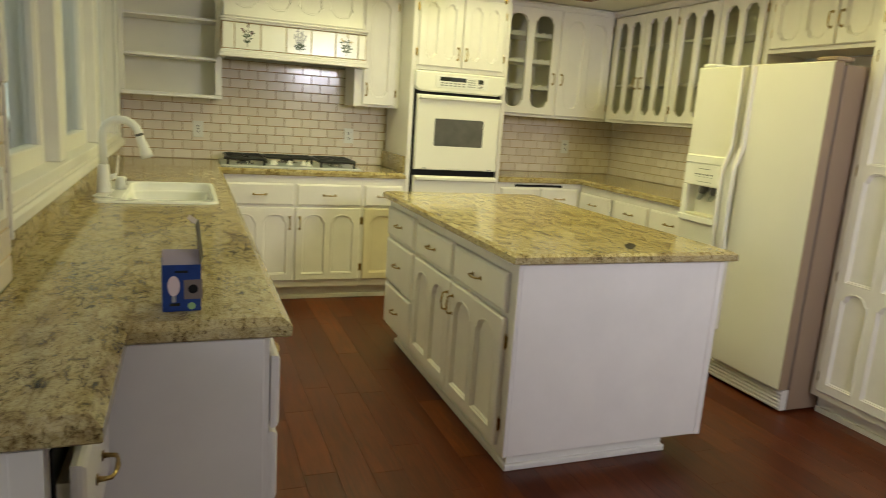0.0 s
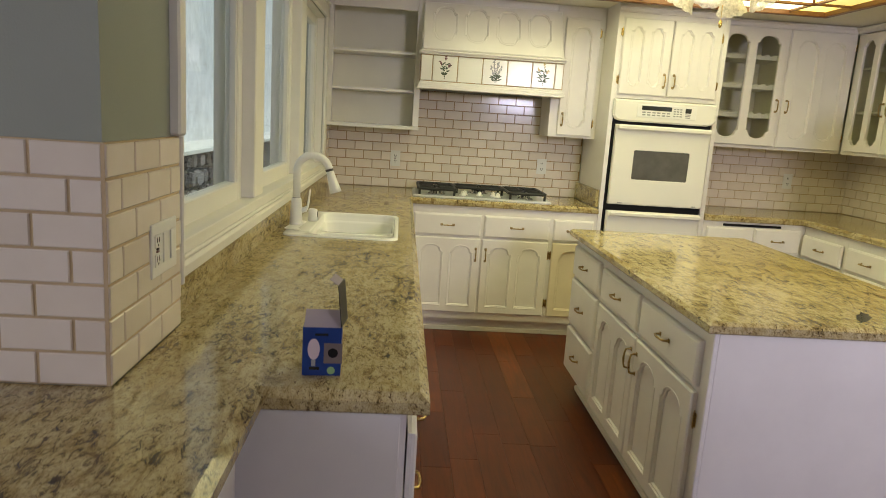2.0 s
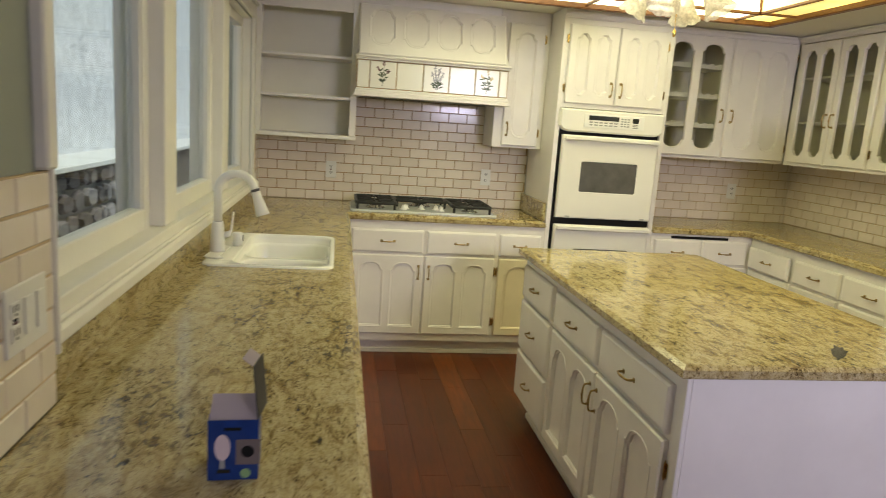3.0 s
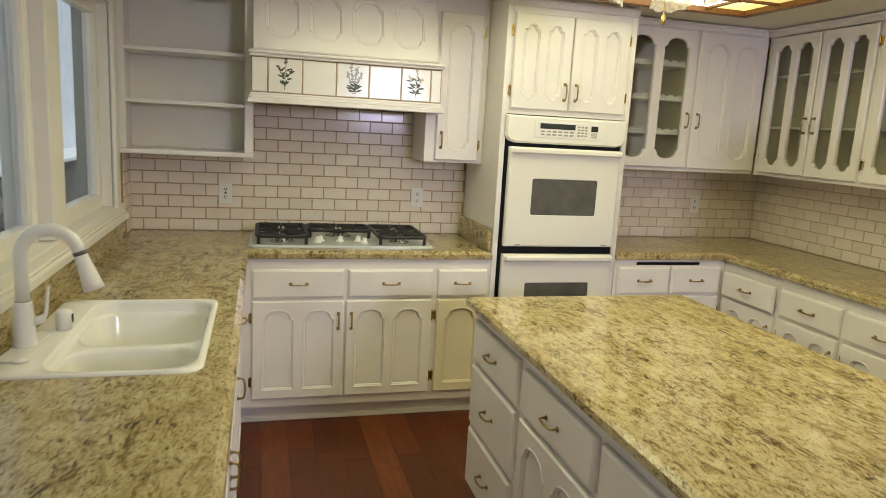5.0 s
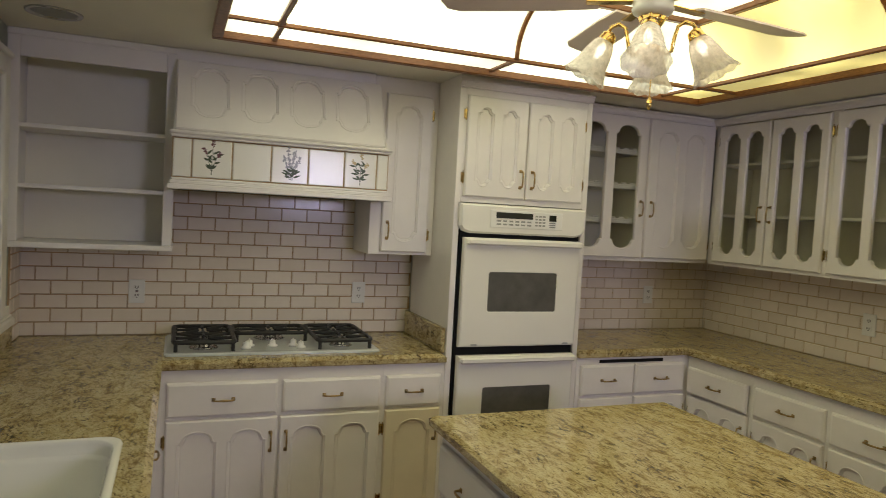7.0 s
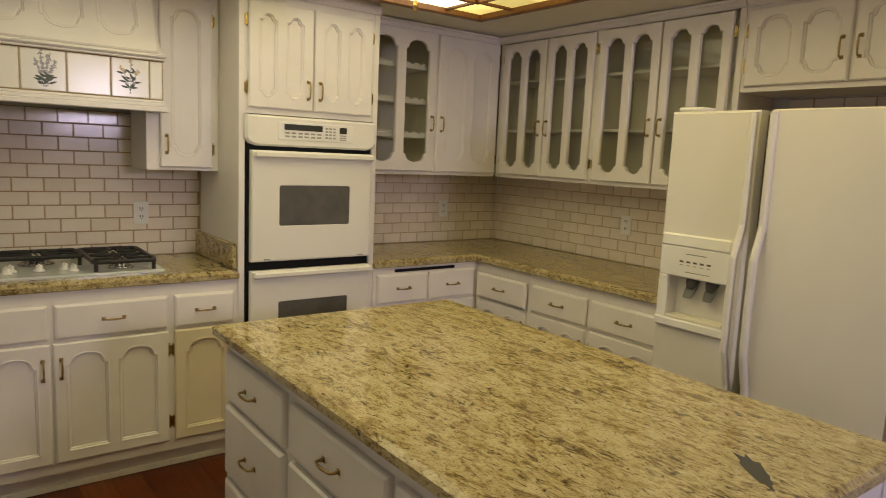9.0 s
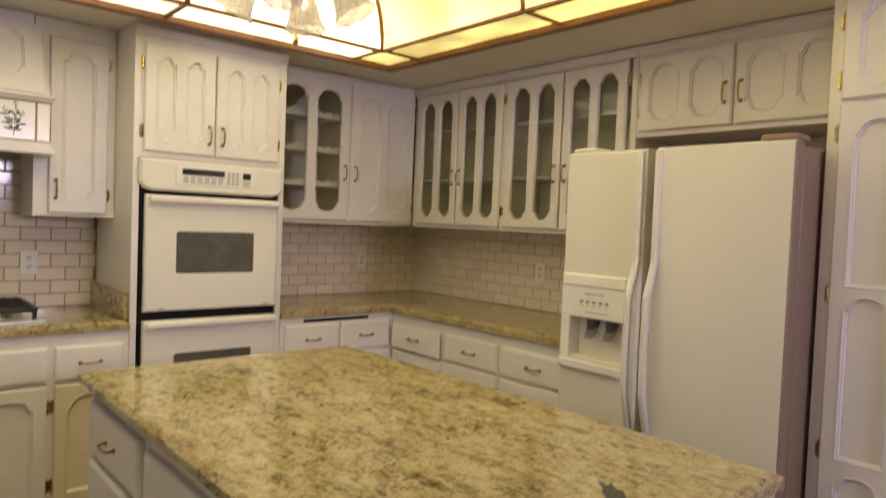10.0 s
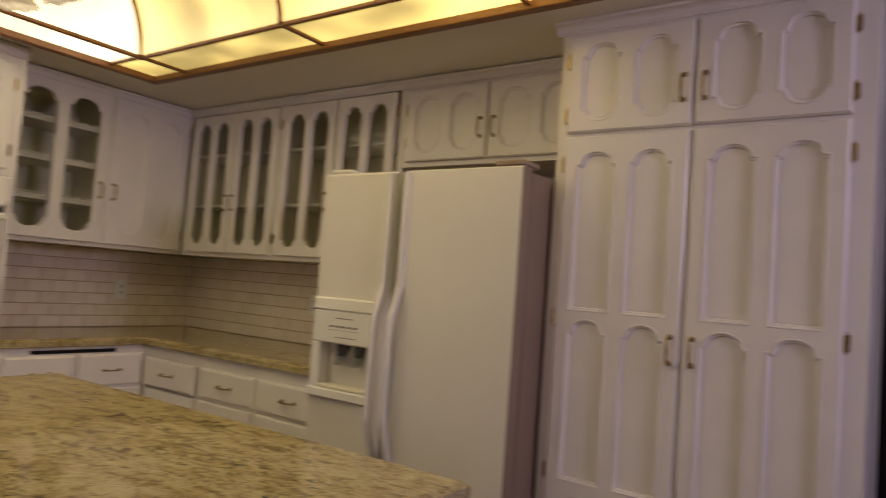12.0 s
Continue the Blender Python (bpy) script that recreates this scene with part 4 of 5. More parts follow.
run = facing_west(3.70, -0.338)
for x0, x1, doors in ((0.0, 0.803, ((0.048, 0.421, "L"), (0.430, 0.785, "R"))), (0.804, 1.637, ((0.822, 1.208, "L"), (1.220, 1.588, "R")))):
    cab = thing("wall_cabinet", "white painted wall cabinet with two arched glass doors", "cabinet", run @ pose(x0, 0, 0))
    carcass(cab, x1 - x0, 0.305, 1.385, 2.2605, holes=True, shelves=(1.672, 1.972), frame=0.03)
    for a, b, hg in doors:
        door(cab, a - x0, b - x0, 1.405, 2.206, top=True, bot=True, hinge=hg, pull=1.69, glazed=True, margin=0.045, gap=0.045)
    crown(cab, -0.03 if x0 == 0 else 0, x1 - x0, 2.214, 0.028, 0.040)

cab = thing("wall_cabinet", "white painted cabinet above the fridge with brass pulls", "cabinet", facing_west(3.70, -1.978))
carcass(cab, 0.922, 0.305, 1.845, 2.2605)
door(cab, 0.022, 0.455, 1.868, 2.200, bot=True, hinge="L", pull=2.00, rows=[(0.036, 0.298)], margin=0.042, gap=0.045)
door(cab, 0.466, 0.900, 1.868, 2.200, bot=True, hinge="R", pull=2.00, rows=[(0.036, 0.298)], margin=0.042, gap=0.045)
crown(cab, 0.002, 0.922, 2.214, 0.028, 0.040)

pantry = thing("pantry_cabinet", "tall white painted pantry cabinet with arched panels", "cabinet", facing_west(3.40, -2.905))
W = 0.945
carcass(pantry, W, 0.605, 0.10, 2.2605)
kick(pantry, W, 0.06, 0.10)
for a, b, hg in ((0.040, 0.458, "L"), (0.468, 0.888, "R")):
    door(pantry, a, b, 1.866, 2.205, rows=[(0.034, 0.308)], bot=True, hinge=hg, pull=1.985, margin=0.045, gap=0.042, hinge_at=(0.063, 0.256))
    door(pantry, a, b, 0.135, 1.852, rows=[(0.045, 0.525), (0.565, 1.100), (1.125, 1.665)], hinge=hg, pull=1.165, margin=0.045, gap=0.042, hinge_at=(0.07, 0.585, 1.10, 1.625))
crown(pantry, -0.02, W + 0.01, 2.218, 0.035, 0.042)

# ---- oven housing with double oven ----
tower = thing("oven_housing", "tall white painted oven housing with cupboard above", "cabinet", facing_back(1.910, -0.585))
W = 0.740
part("side_panel", nb(0, 0.030, 0, 0.57, 0.0, 2.2605, bev=0.002), WHITE, tower)
part("side_panel", nb(W - 0.030, W, 0, 0.57, 0.0, 2.2605, bev=0.002), WHITE, tower)
part("upper_box", nb(0.0305, W - 0.0305, 0.001, 0.57, 1.660, 2.2605), WHITE, tower)
part("lower_box", nb(0.0305, W - 0.0305, 0.001, 0.57, 0.0, 0.30), WHITE, tower)
part("back_panel", nb(0.0305, W - 0.0305, 0.50, 0.57, 0.3005, 1.6595), WHITE, tower)
door(tower, 0.040, 0.362, 1.688, 2.168, bot=True, hinge="L", pull=1.785, margin=0.048, gap=0.042)
door(tower, 0.370, 0.692, 1.688, 2.168, bot=True, hinge="R", pull=1.785, margin=0.048, gap=0.042)
crown(tower, 0.0, W, 2.200, 0.018, 0.040)

oven = thing("double_oven", "white built-in double wall oven with grey windows", "oven", facing_back(1.930, -0.590))
part("chassis", nb(0.018, 0.682, 0.006, 0.45, 0.310, 1.650), BLACK, oven, "black inner trim")
bm = bmesh.new()
poly = [(0.0, 1.655), (0.695, 1.655), (0.695, 1.545), (0.675, 1.522), (0.640, 1.512), (0.055, 1.512), (0.020, 1.522), (0.0, 1.545)][::-1]
rs = [ring(bm, inset(poly, d), lambda x, z, y=y: (x, y, z)) for d, y in ((0, 0.0), (0, -0.020), (0.010, -0.034))]
bridge(bm, rs[0], rs[1])
bridge(bm, rs[1], rs[2])
fill(bm, rs[2])
fill(bm, rs[0])
panel = part("control_panel", bm, ENAMEL, oven, "white control panel")
part("keypad", nb(0.155, 0.555, -0.038, -0.034, 1.545, 1.630, bev=0.002), PLASTIC, panel)
part("display", nb(0.185, 0.385, -0.0400, -0.0375, 1.592, 1.620), DISPLAY, panel, "dark display")
part("timer", nb(0.478, 0.518, -0.0400, -0.0375, 1.588, 1.618), DISPLAY, panel, "dark timer display")
for r in range(2):
    for k in range(6):
        part("button", nb(0.190 + 0.033 * k, 0.212 + 0.033 * k, -0.0395, -0.0378, 1.558 + 0.016 * r, 1.566 + 0.016 * r), GREYPRINT, panel)
for r in range(4):
    for k in range(3):
        part("button", nb(0.400 + 0.021 * k, 0.414 + 0.021 * k, -0.0395, -0.0378, 1.560 + 0.015 * r, 1.568 + 0.015 * r), GREYPRINT, panel)
for r in range(3):
    part("button", nb(0.480, 0.515, -0.0395, -0.0378, 1.556 + 0.010 * r, 1.561 + 0.010 * r), GREYPRINT, panel)
for z0, z1, wz0, wz1 in ((0.962, 1.492, 1.132, 1.330), (0.330, 0.918, 0.560, 0.762)):
    bm = bmesh.new()
    o = rect(0.028, 0.672, z0, z1)
    h = rounded(0.165, 0.548, wz0, wz1, 0.012, 3)
    f0 = ring(bm, o, lambda x, z: (x, -0.004, z))
    f1 = ring(bm, o, lambda x, z: (x, -0.030, z))
    f2 = ring(bm, inset(o, 0.008), lambda x, z: (x, -0.036, z))
    h0 = ring(bm, h, lambda x, z: (x, -0.036, z))
    h1 = ring(bm, inset(h, 0.003), lambda x, z: (x, -0.031, z))
    bridge(bm, f0, f1)
    bridge(bm, f1, f2)
    bridge(bm, h0, h1)
    fill(bm, f2, h0)
    fill(bm, f0)
    d = part("oven_door", bm, ENAMEL, oven)
    part("oven_window", nb(0.160, 0.553, -0.0325, -0.0300, wz0 - 0.005, wz1 + 0.005), OVENGLASS, d, "grey tinted window")
    bm = bmesh.new()
    box(bm, 0.032, 0.668, -0.070, -0.048, z1 - 0.034, z1 - 0.002, 0.008)
    for x in (0.05, 0.63):
        box(bm, x, x + 0.022, -0.050, -0.035, z1 - 0.030, z1 - 0.006, 0.002)
    part("handle", bm, ENAMEL, d)
    for x in (0.09, 0.60):
        part("catch", nb(x, x + 0.03, -0.040, -0.0362, z0 + 0.008, z0 + 0.014), GREYPRINT, d)

# ---- range hood ----
hood = thing("range_hood", "white painted wooden range hood with a band of flower tiles", "range hood", pose(0.650, 0, 0))
W = 0.965
bm = bmesh.new()
for x0, x1, y0, y1 in ((0.004, W - 0.004, 0.34, 0.455),):
    lo = [(x0, -0.455), (x1, -0.455), (x1, -0.006), (x0, -0.006)]
    hi = [(x0 + 0.004, -0.335), (x1 - 0.045, -0.335), (x1 - 0.045, -0.006), (x0 + 0.004, -0.006)]
    a = ring(bm, lo, lambda x, y: (x, y, 1.885))
    b = ring(bm, hi, lambda x, y: (x, y, 2.205))
    bridge(bm, a, b)
    fill(bm, a)
    fill(bm, b)
part("canopy", bm, WHITE, hood)
part("top_filler", nb(0.008, W - 0.05, -0.330, -0.006, 2.206, 2.2605), WHITE, hood)
bm = bmesh.new()
outs = [arch_outline(0.06 + 0.212 * i, 0.06 + 0.212 * i + 0.165, 0.062, 0.312, True, True) for i in range(4)]
lean = door_mesh(0.93, 0.335, outs)
f = part("arched_panel_front", lean, None, hood)
f.matrix_local = pose(0.010, -0.4555, 1.888, -20.5, 0, 0)
part("tile_band", nb(0.002, W - 0.002, -0.452, -0.006, 1.690, 1.862), GROUT, hood, "tan grouted band")
bm = bmesh.new()
box(bm, -0.004, W + 0.004, -0.472, -0.004, 1.862, 1.873, 0.003)
box(bm, -0.010, W + 0.010, -0.484, -0.004, 1.873, 1.890, 0.006)
part("upper_moulding", bm, WHITE, hood)
bm = bmesh.new()
for o, a, b in ((-0.002, 1.678, 1.690), (0.006, 1.662, 1.678), (0.014, 1.640, 1.662)):
    for bx in ((-o, W + o, -0.466 - o, -0.430), (-o, 0.03, -0.429, -0.004), (W - 0.03, W + o, -0.429, -0.004)):
        box(bm, *bx, a, b, 0.003)
part("lower_moulding", bm, WHITE, hood)
part("underside", nb(0.031, W - 0.031, -0.429, -0.006, 1.672, 1.688), DARKPLAST, hood, "dark filter underside")
edges = [0.004, 0.082, 0.249, 0.416, 0.582, 0.749, 0.905, W - 0.004]
LEAF = mat("painted_leaf", (0.05, 0.07, 0.028), 0.35)[0]
PETALS = [mat("painted_petal_red", (0.13, 0.045, 0.05), 0.35)[0], mat("painted_petal_lilac", (0.30, 0.30, 0.30), 0.35)[0], mat("painted_petal_yellow", (0.48, 0.38, 0.18), 0.35)[0]]


def blade_leaf(bm, x, z, ang, ln, wd, y):
    c, s = math.cos(ang), math.sin(ang)
    pts = [(0, 0), (ln * 0.35, -wd), (ln * 0.75, -wd * 0.7), (ln, 0), (ln * 0.75, wd * 0.7), (ln * 0.35, wd)]
    bm.faces.new([bm.verts.new((x + u * c - v * s, y, z + u * s + v * c)) for u, v in pts])


rnd = random.Random(4)
for i, (a, b) in enumerate(zip(edges, edges[1:])):
    bm = bmesh.new()
    o = rect(a + 0.003, b - 0.003, 1.695, 1.857)
    rs = [ring(bm, inset(o, d), lambda x, z, y=y: (x, y, z)) for d, y in ((0, -0.450), (0, -0.456), (0.003, -0.459))]
    bridge(bm, rs[0], rs[1])
    bridge(bm, rs[1], rs[2])
    fill(bm, rs[2])
    t = part("band_tile", bm, ENAMEL, hood, "white glazed tile with painted flower" if i in (1, 3, 5) else "white glazed tile")
    if i in (1, 3, 5):
        kind = (1, 3, 5).index(i)
        cx, y = (a + b) / 2, -0.4596
        lf, pt = bmesh.new(), bmesh.new()
        stems = ((-0.5, 0.9), (0.05, 1.0), (0.55, 0.8)) if kind != 1 else ((-0.45, 0.8), (-0.15, 1.0), (0.15, 0.95), (0.45, 0.8))
        for s, (lean, tall) in enumerate(stems):
            x, z = cx + (0.004 if kind == 1 else -0.002) * s, 1.708
            n = int(11 * tall)
            for k in range(n):
                ang = math.pi / 2 - lean * (0.35 + 0.07 * k)
                blade_leaf(lf, x, z, ang, 0.0150, 0.0013, y)
                x, z = x + 0.0128 * math.cos(ang), z + 0.0128 * math.sin(ang)
                if (kind != 1 and k in (1, 3, 4, 6)) or (kind == 1 and k < 3):
                    for sg in (-1, 1):
                        if rnd.random() < 0.8:
                            blade_leaf(lf, x, z, ang + sg * (0.7 + rnd.random() * 0.5), 0.022 + rnd.random() * 0.016, 0.0048, y - 0.0001 * (s + 1))
                if (kind == 1 and k >= 4) or k >= n - 2:
                    for q in range(5):
                        blade_leaf(pt, x + rnd.uniform(-0.004, 0.004), z + rnd.uniform(-0.004, 0.006), rnd.uniform(0, 6.28), 0.008 + 0.004 * rnd.random(), 0.0036, y - 0.0002 - 0.0001 * q)
        part("painted_leaves", lf, LEAF, t, "dark green painted leaves")
        part("painted_blossom", pt, PETALS[kind], t, ("dark red", "lilac", "yellow")[kind] + " painted blossom")

# ---- cooktop ----
cook = thing("cooktop", "white five-burner gas cooktop with black iron grates", "cooktop", pose(0.648, -0.050, ZT + 0.0008))
CW, CD = 0.956, 0.475
bm = bmesh.new()
o = rounded(0, CW, -CD, 0, 0.035)
rs = [ring(bm, inset(o, d), lambda x, y, z=z: (x, y, z)) for d, z in ((0.0, 0.0), (0.0, 0.006), (0.010, 0.012), (0.05, 0.010))]
for a, b in zip(rs, rs[1:]):
    bridge(bm, a, b)
fill(bm, rs[-1])
part("top_plate", bm, painted("silver_grey_enamel", (0.58, 0.60, 0.58), 0.18, 0.05, 0.02), cook, "silver grey enamelled plate")


def grate(x0, x1, y0, y1, centres):
    """A cast grate: bowed outer frame, one bar down the middle and fingers reaching over the burners."""
    bm = bmesh.new()
    z = 0.052
    loop = []
    for x, y in rounded(x0, x1, y0, y1, 0.028, 3):
        f = (y - y0) / (y1 - y0)
        bow = 0.012 * math.sin(math.pi * min(max(f, 0.0), 1.0))
        loop.append((x + (bow if x > (x0 + x1) / 2 else -bow), y, z))
    tube(bm, loop + [loop[0]], 0.0105, 6)
    for cx, cy in centres:
        rx, ry = (x1 - x0) / 2, (y1 - y0) / (2 * len(centres))
        for k in range(8):
            a = radians(45 * k)
            ex, ey = math.cos(a), math.sin(a)
            reach = min(rx / max(abs(ex), 1e-3), ry / max(abs(ey), 1e-3)) - 0.004
            tube(bm, [(cx + 0.030 * ex, cy + 0.030 * ey, z + 0.002), (cx + reach * ex, cy + reach * ey, z)], 0.0072, 6)
    if len(centres) > 1:
        tube(bm, [(x0, (y0 + y1) / 2, z), (x1, (y0 + y1) / 2, z)], 0.0085, 6)
    for x in (x0 + 0.006, x1 - 0.006):
        for y in (y0 + 0.008, y1 - 0.008):
            tube(bm, [(x, y, 0.0100), (x, y, z)], 0.0085, 6)
    return part("grate", bm, IRON, cook, "black cast iron grate")


grate(0.040, 0.290, -0.435, -0.02, ((0.165, -0.33), (0.165, -0.125)))
grate(0.310, 0.646, -0.225, -0.02, ((0.478, -0.122),))
grate(0.666, 0.916, -0.435, -0.02, ((0.791, -0.33), (0.791, -0.125)))
for x, y, r in ((0.165, -0.33, 0.042), (0.165, -0.125, 0.034), (0.791, -0.33, 0.034), (0.791, -0.125, 0.046), (0.478, -0.122, 0.052)):
    burner = part("burner", lathe(bmesh.new(), [(r + 0.022, 0.0105), (r + 0.012, 0.018), (r, 0.020), (r, 0.030)], 24, (x, y)), STEEL, cook, "steel burner ring", True)
    part("cap", lathe(bmesh.new(), [(r - 0.002, 0.030), (r - 0.002, 0.037), (r - 0.012, 0.041), (0.0, 0.042)], 24, (x, y)), IRON, burner, "black burner cap", True)
for x, y in ((0.345, -0.375), (0.365, -0.325), (0.468, -0.335), (0.565, -0.330), (0.592, -0.378)):
    k = part("knob", lathe(bmesh.new(), [(0.023, 0.0112), (0.022, 0.017), (0.014, 0.021), (0.013, 0.036), (0.010, 0.039), (0, 0.039)], 18, (x, y)), PLASTIC, cook, "white knob", True)
    part("pointer", nb(x - 0.003, x + 0.003, y - 0.016, y + 0.016, 0.030, 0.043, bev=0.001), PLASTIC, k)

# ---- island ----
island = thing("kitchen_island", "white painted island cabinet with arched doors and brass pulls", "kitchen island", facing_west(1.552, -1.470))
W, D = 1.672, 0.925
carcass(island, W, D, 0.112, 0.8635)
bm = bmesh.new()
box(bm, 0.08, W - 0.075, 0.060, 0.80, 0.0, 0.111)
box(bm, 0.066, W - 0.061, 0.046, 0.814, 0.0, 0.028, 0.004)
part("plinth", bm, WHITE2, island)
for z0, z1 in ((0.660, 0.822), (0.392, 0.640), (0.130, 0.372)):
    drawer(island, 0.030, 0.508, z0, z1)
drawer(island, 0.555, 1.064, 0.660, 0.812)
drawer(island, 1.092, 1.622, 0.660, 0.812)
door(island, 0.552, 1.078, 0.130, 0.640, hinge="L", pull=0.545, margin=0.05, gap=0.05)
door(island, 1.088, 1.622, 0.130, 0.640, hinge="R", pull=0.545, margin=0.05, gap=0.05)
part("end_panel", nb(W + 0.001, W + 0.010, 0.012, D - 0.002, 0.105, 0.8625, bev=0.002), WHITE, island)
part("edge_trim", nb(W - 0.002, W + 0.013, -0.004, 0.011, 0.105, 0.8625, bev=0.003), WHITE, island)
part("edge_trim", nb(W + 0.0105, W + 0.014, D - 0.03, D - 0.002, 0.105, 0.8625, bev=0.001), WHITE, island)
outline = rect(1.512, 2.512, -3.185, -1.437)
itop = new("island_worktop", finish("island_worktop", slab(outline, 0.8645, ZI, 0.014), GRANITE))
tagged(itop, "polished beige granite island top with one black mineral patch", "worktop")
bm = bmesh.new()
rnd = random.Random(8)
bx, by = 2.09, -3.045
poly = []
for k in range(18):
    a = 2 * math.pi * k / 18
    r = 1 + rnd.uniform(-0.28, 0.28)
    poly.append((bx + 0.018 * r * math.cos(a) + 0.050 * r * math.sin(a), by - 0.012 * r * math.cos(a) + 0.065 * r * math.sin(a)))
fill(bm, ring(bm, poly, lambda x, y: (x, y, ZI + 0.0006)))
MINERAL = painted("black_mineral", (0.03, 0.03, 0.028), 0.12, 0.7, 0.05, 60, 200)
part("mineral_patch", bm, MINERAL, itop, "black mineral patch in the stone")

# ---- fridge ----
fridge = thing("fridge", "white side-by-side fridge with ice dispenser and beige sides", "fridge", facing_west(3.190, -1.998))
FW, FH = 0.899, 1.722
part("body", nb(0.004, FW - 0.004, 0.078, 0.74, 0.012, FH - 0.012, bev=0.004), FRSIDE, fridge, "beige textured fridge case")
part("gasket", nb(0.012, FW - 0.012, 0.064, 0.0775, 0.13, FH - 0.02), DARKPLAST, fridge)
bm = bmesh.new()
o = rect(0.0, 0.368, 0.125, FH)
DZ = -0.016
h = rect(0.058, 0.310, 0.905 + DZ, 1.075 + DZ)
lo = ring(bm, o, lambda x, z: (x, 0.062, z))
f1 = ring(bm, o, lambda x, z: (x, 0.010, z))
f2 = ring(bm, inset(o, 0.010), lambda x, z: (x, 0.0, z))
h0 = ring(bm, h, lambda x, z: (x, 0.0, z))
h1 = ring(bm, h, lambda x, z: (x, 0.055, z))
bridge(bm, lo, f1)
bridge(bm, f1, f2)
bridge(bm, h0, h1)
fill(bm, f2, h0)
fill(bm, lo)
fill(bm, h1)
fd = part("freezer_door", bm, APPL, fridge)
dp = part("dispenser_panel", nb(0.012, 0.322, -0.012, -0.0005, 1.078 + DZ, 1.200 + DZ, bev=0.004), PLASTIC, fd, "white dispenser panel")
part("dispenser_cap", nb(0.012, 0.322, -0.016, -0.0005, 1.2005 + DZ, 1.252 + DZ, bev=0.007), PORCELAIN, fd, "cream band above the dispenser")
part("dispenser_frame", nb(0.012, 0.057, -0.012, -0.0005, 0.880 + DZ, 1.0775 + DZ, bev=0.003), PLASTIC, fd)
part("dispenser_frame", nb(0.3105, 0.325, -0.012, -0.0005, 0.880 + DZ, 1.0775 + DZ, bev=0.003), PLASTIC, fd)
part("dispenser_ledge", nb(0.010, 0.325, -0.022, -0.0005, 0.868 + DZ, 0.904 + DZ, bev=0.005), PLASTIC, fd)
part("drip_tray", nb(0.06, 0.308, -0.012, 0.054, 0.906 + DZ, 0.918 + DZ, bev=0.002), INSIDE, fd)
for k in range(5):
    part("key", nb(0.105 + 0.030 * k, 0.122 + 0.030 * k, -0.0135, -0.0118, 1.139 + DZ, 1.146 + DZ), DARKPLAST, dp)
    part("legend", nb(0.105 + 0.030 * k, 0.120 + 0.030 * k, -0.0128, -0.0118, 1.127 + DZ, 1.130 + DZ), GREYPRINT, dp)
part("legend", nb(0.13, 0.22, -0.0128, -0.0118, 1.172 + DZ, 1.176 + DZ), GREYPRINT, dp)
part("legend", nb(0.13, 0.24, -0.0128, -0.0118, 1.100 + DZ, 1.103 + DZ), GREYPRINT, dp)
for x in (0.140, 0.228):
    neck = part("paddle", tube(bmesh.new(), [(x, 0.042, 1.074 + DZ), (x, 0.030, 1.052 + DZ), (x, 0.020, 1.030 + DZ)], 0.011, 10, True, [0.030, 0.024, 0.014]), DARKPLAST, fd, "grey dispenser spout", True)
    cup = bmesh.new()
    rows = []
    for k in range(6):
        f = k / 5
        half = 0.026 * math.cos(1.1 * (f - 0.35))
        rows.append([cup.verts.new((x + half * math.sin(a), 0.030 - 0.034 * f + 0.012 * (1 - math.cos(a)), 1.046 - 0.050 * f + DZ)) for a in [radians(d) for d in range(-75, 76, 25)]])
    for a, b in zip(rows, rows[1:]):
        for k in range(6):
            cup.faces.new((a[k], a[k + 1], b[k + 1], b[k]))
    bmesh.ops.solidify(cup, geom=cup.faces[:], thickness=0.002)
    part("cradle", cup, GREYPRINT, neck, "grey push cradle", True)
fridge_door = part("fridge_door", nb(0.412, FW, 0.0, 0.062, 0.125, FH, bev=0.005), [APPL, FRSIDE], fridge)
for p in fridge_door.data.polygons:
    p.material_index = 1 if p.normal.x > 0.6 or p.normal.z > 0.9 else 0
for s, x in ((-1, 0.352), (1, 0.428)):
    bm = bmesh.new()
    prof = [(0.0, FH - 0.01), (0.0, 1.36), (0.0, 1.30), (0.012, 1.24), (0.026, 1.18), (0.028, 1.0), (0.026, 0.82), (0.012, 0.74), (0.0, 0.68), (0.0, 0.30)]
    prev = None
    for d, z in prof:
        q = [bm.verts.new((x + s * ox, -oy - d * 1.5, z)) for ox, oy in ((-0.012, 0.0), (-0.012, 0.016), (-0.006, 0.022), (0.006, 0.022), (0.012, 0.016), (0.012, 0.0))]
        if prev:
            for k in range(6):
                bm.faces.new((prev[k], prev[(k + 1) % 6], q[(k + 1) % 6], q[k]))
        else:
            bm.faces.new(q)
        prev = q
    bm.faces.new(prev)
    part("handle", bm, APPL, fridge)
part("hinge_cover", nb(0.02, 0.13, 0.010, 0.12, FH + 0.001, FH + 0.018, bev=0.006), PLASTIC, fridge)
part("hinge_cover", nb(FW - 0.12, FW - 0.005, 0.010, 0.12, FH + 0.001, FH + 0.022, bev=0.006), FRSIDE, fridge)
gr = part("base_grille", nb(0.01, FW - 0.01, 0.035, 0.077, 0.012, 0.118), APPL, fridge)
for k in range(5):
    part("louvre", nb(0.012, FW - 0.012, 0.022, 0.0345, 0.020 + 0.019 * k, 0.032 + 0.019 * k, bev=0.003), APPL, gr)
for x in (0.06, FW - 0.10):
    part("foot", nb(x, x + 0.04, 0.10, 0.14, 0.0, 0.0115), BLACK, fridge)

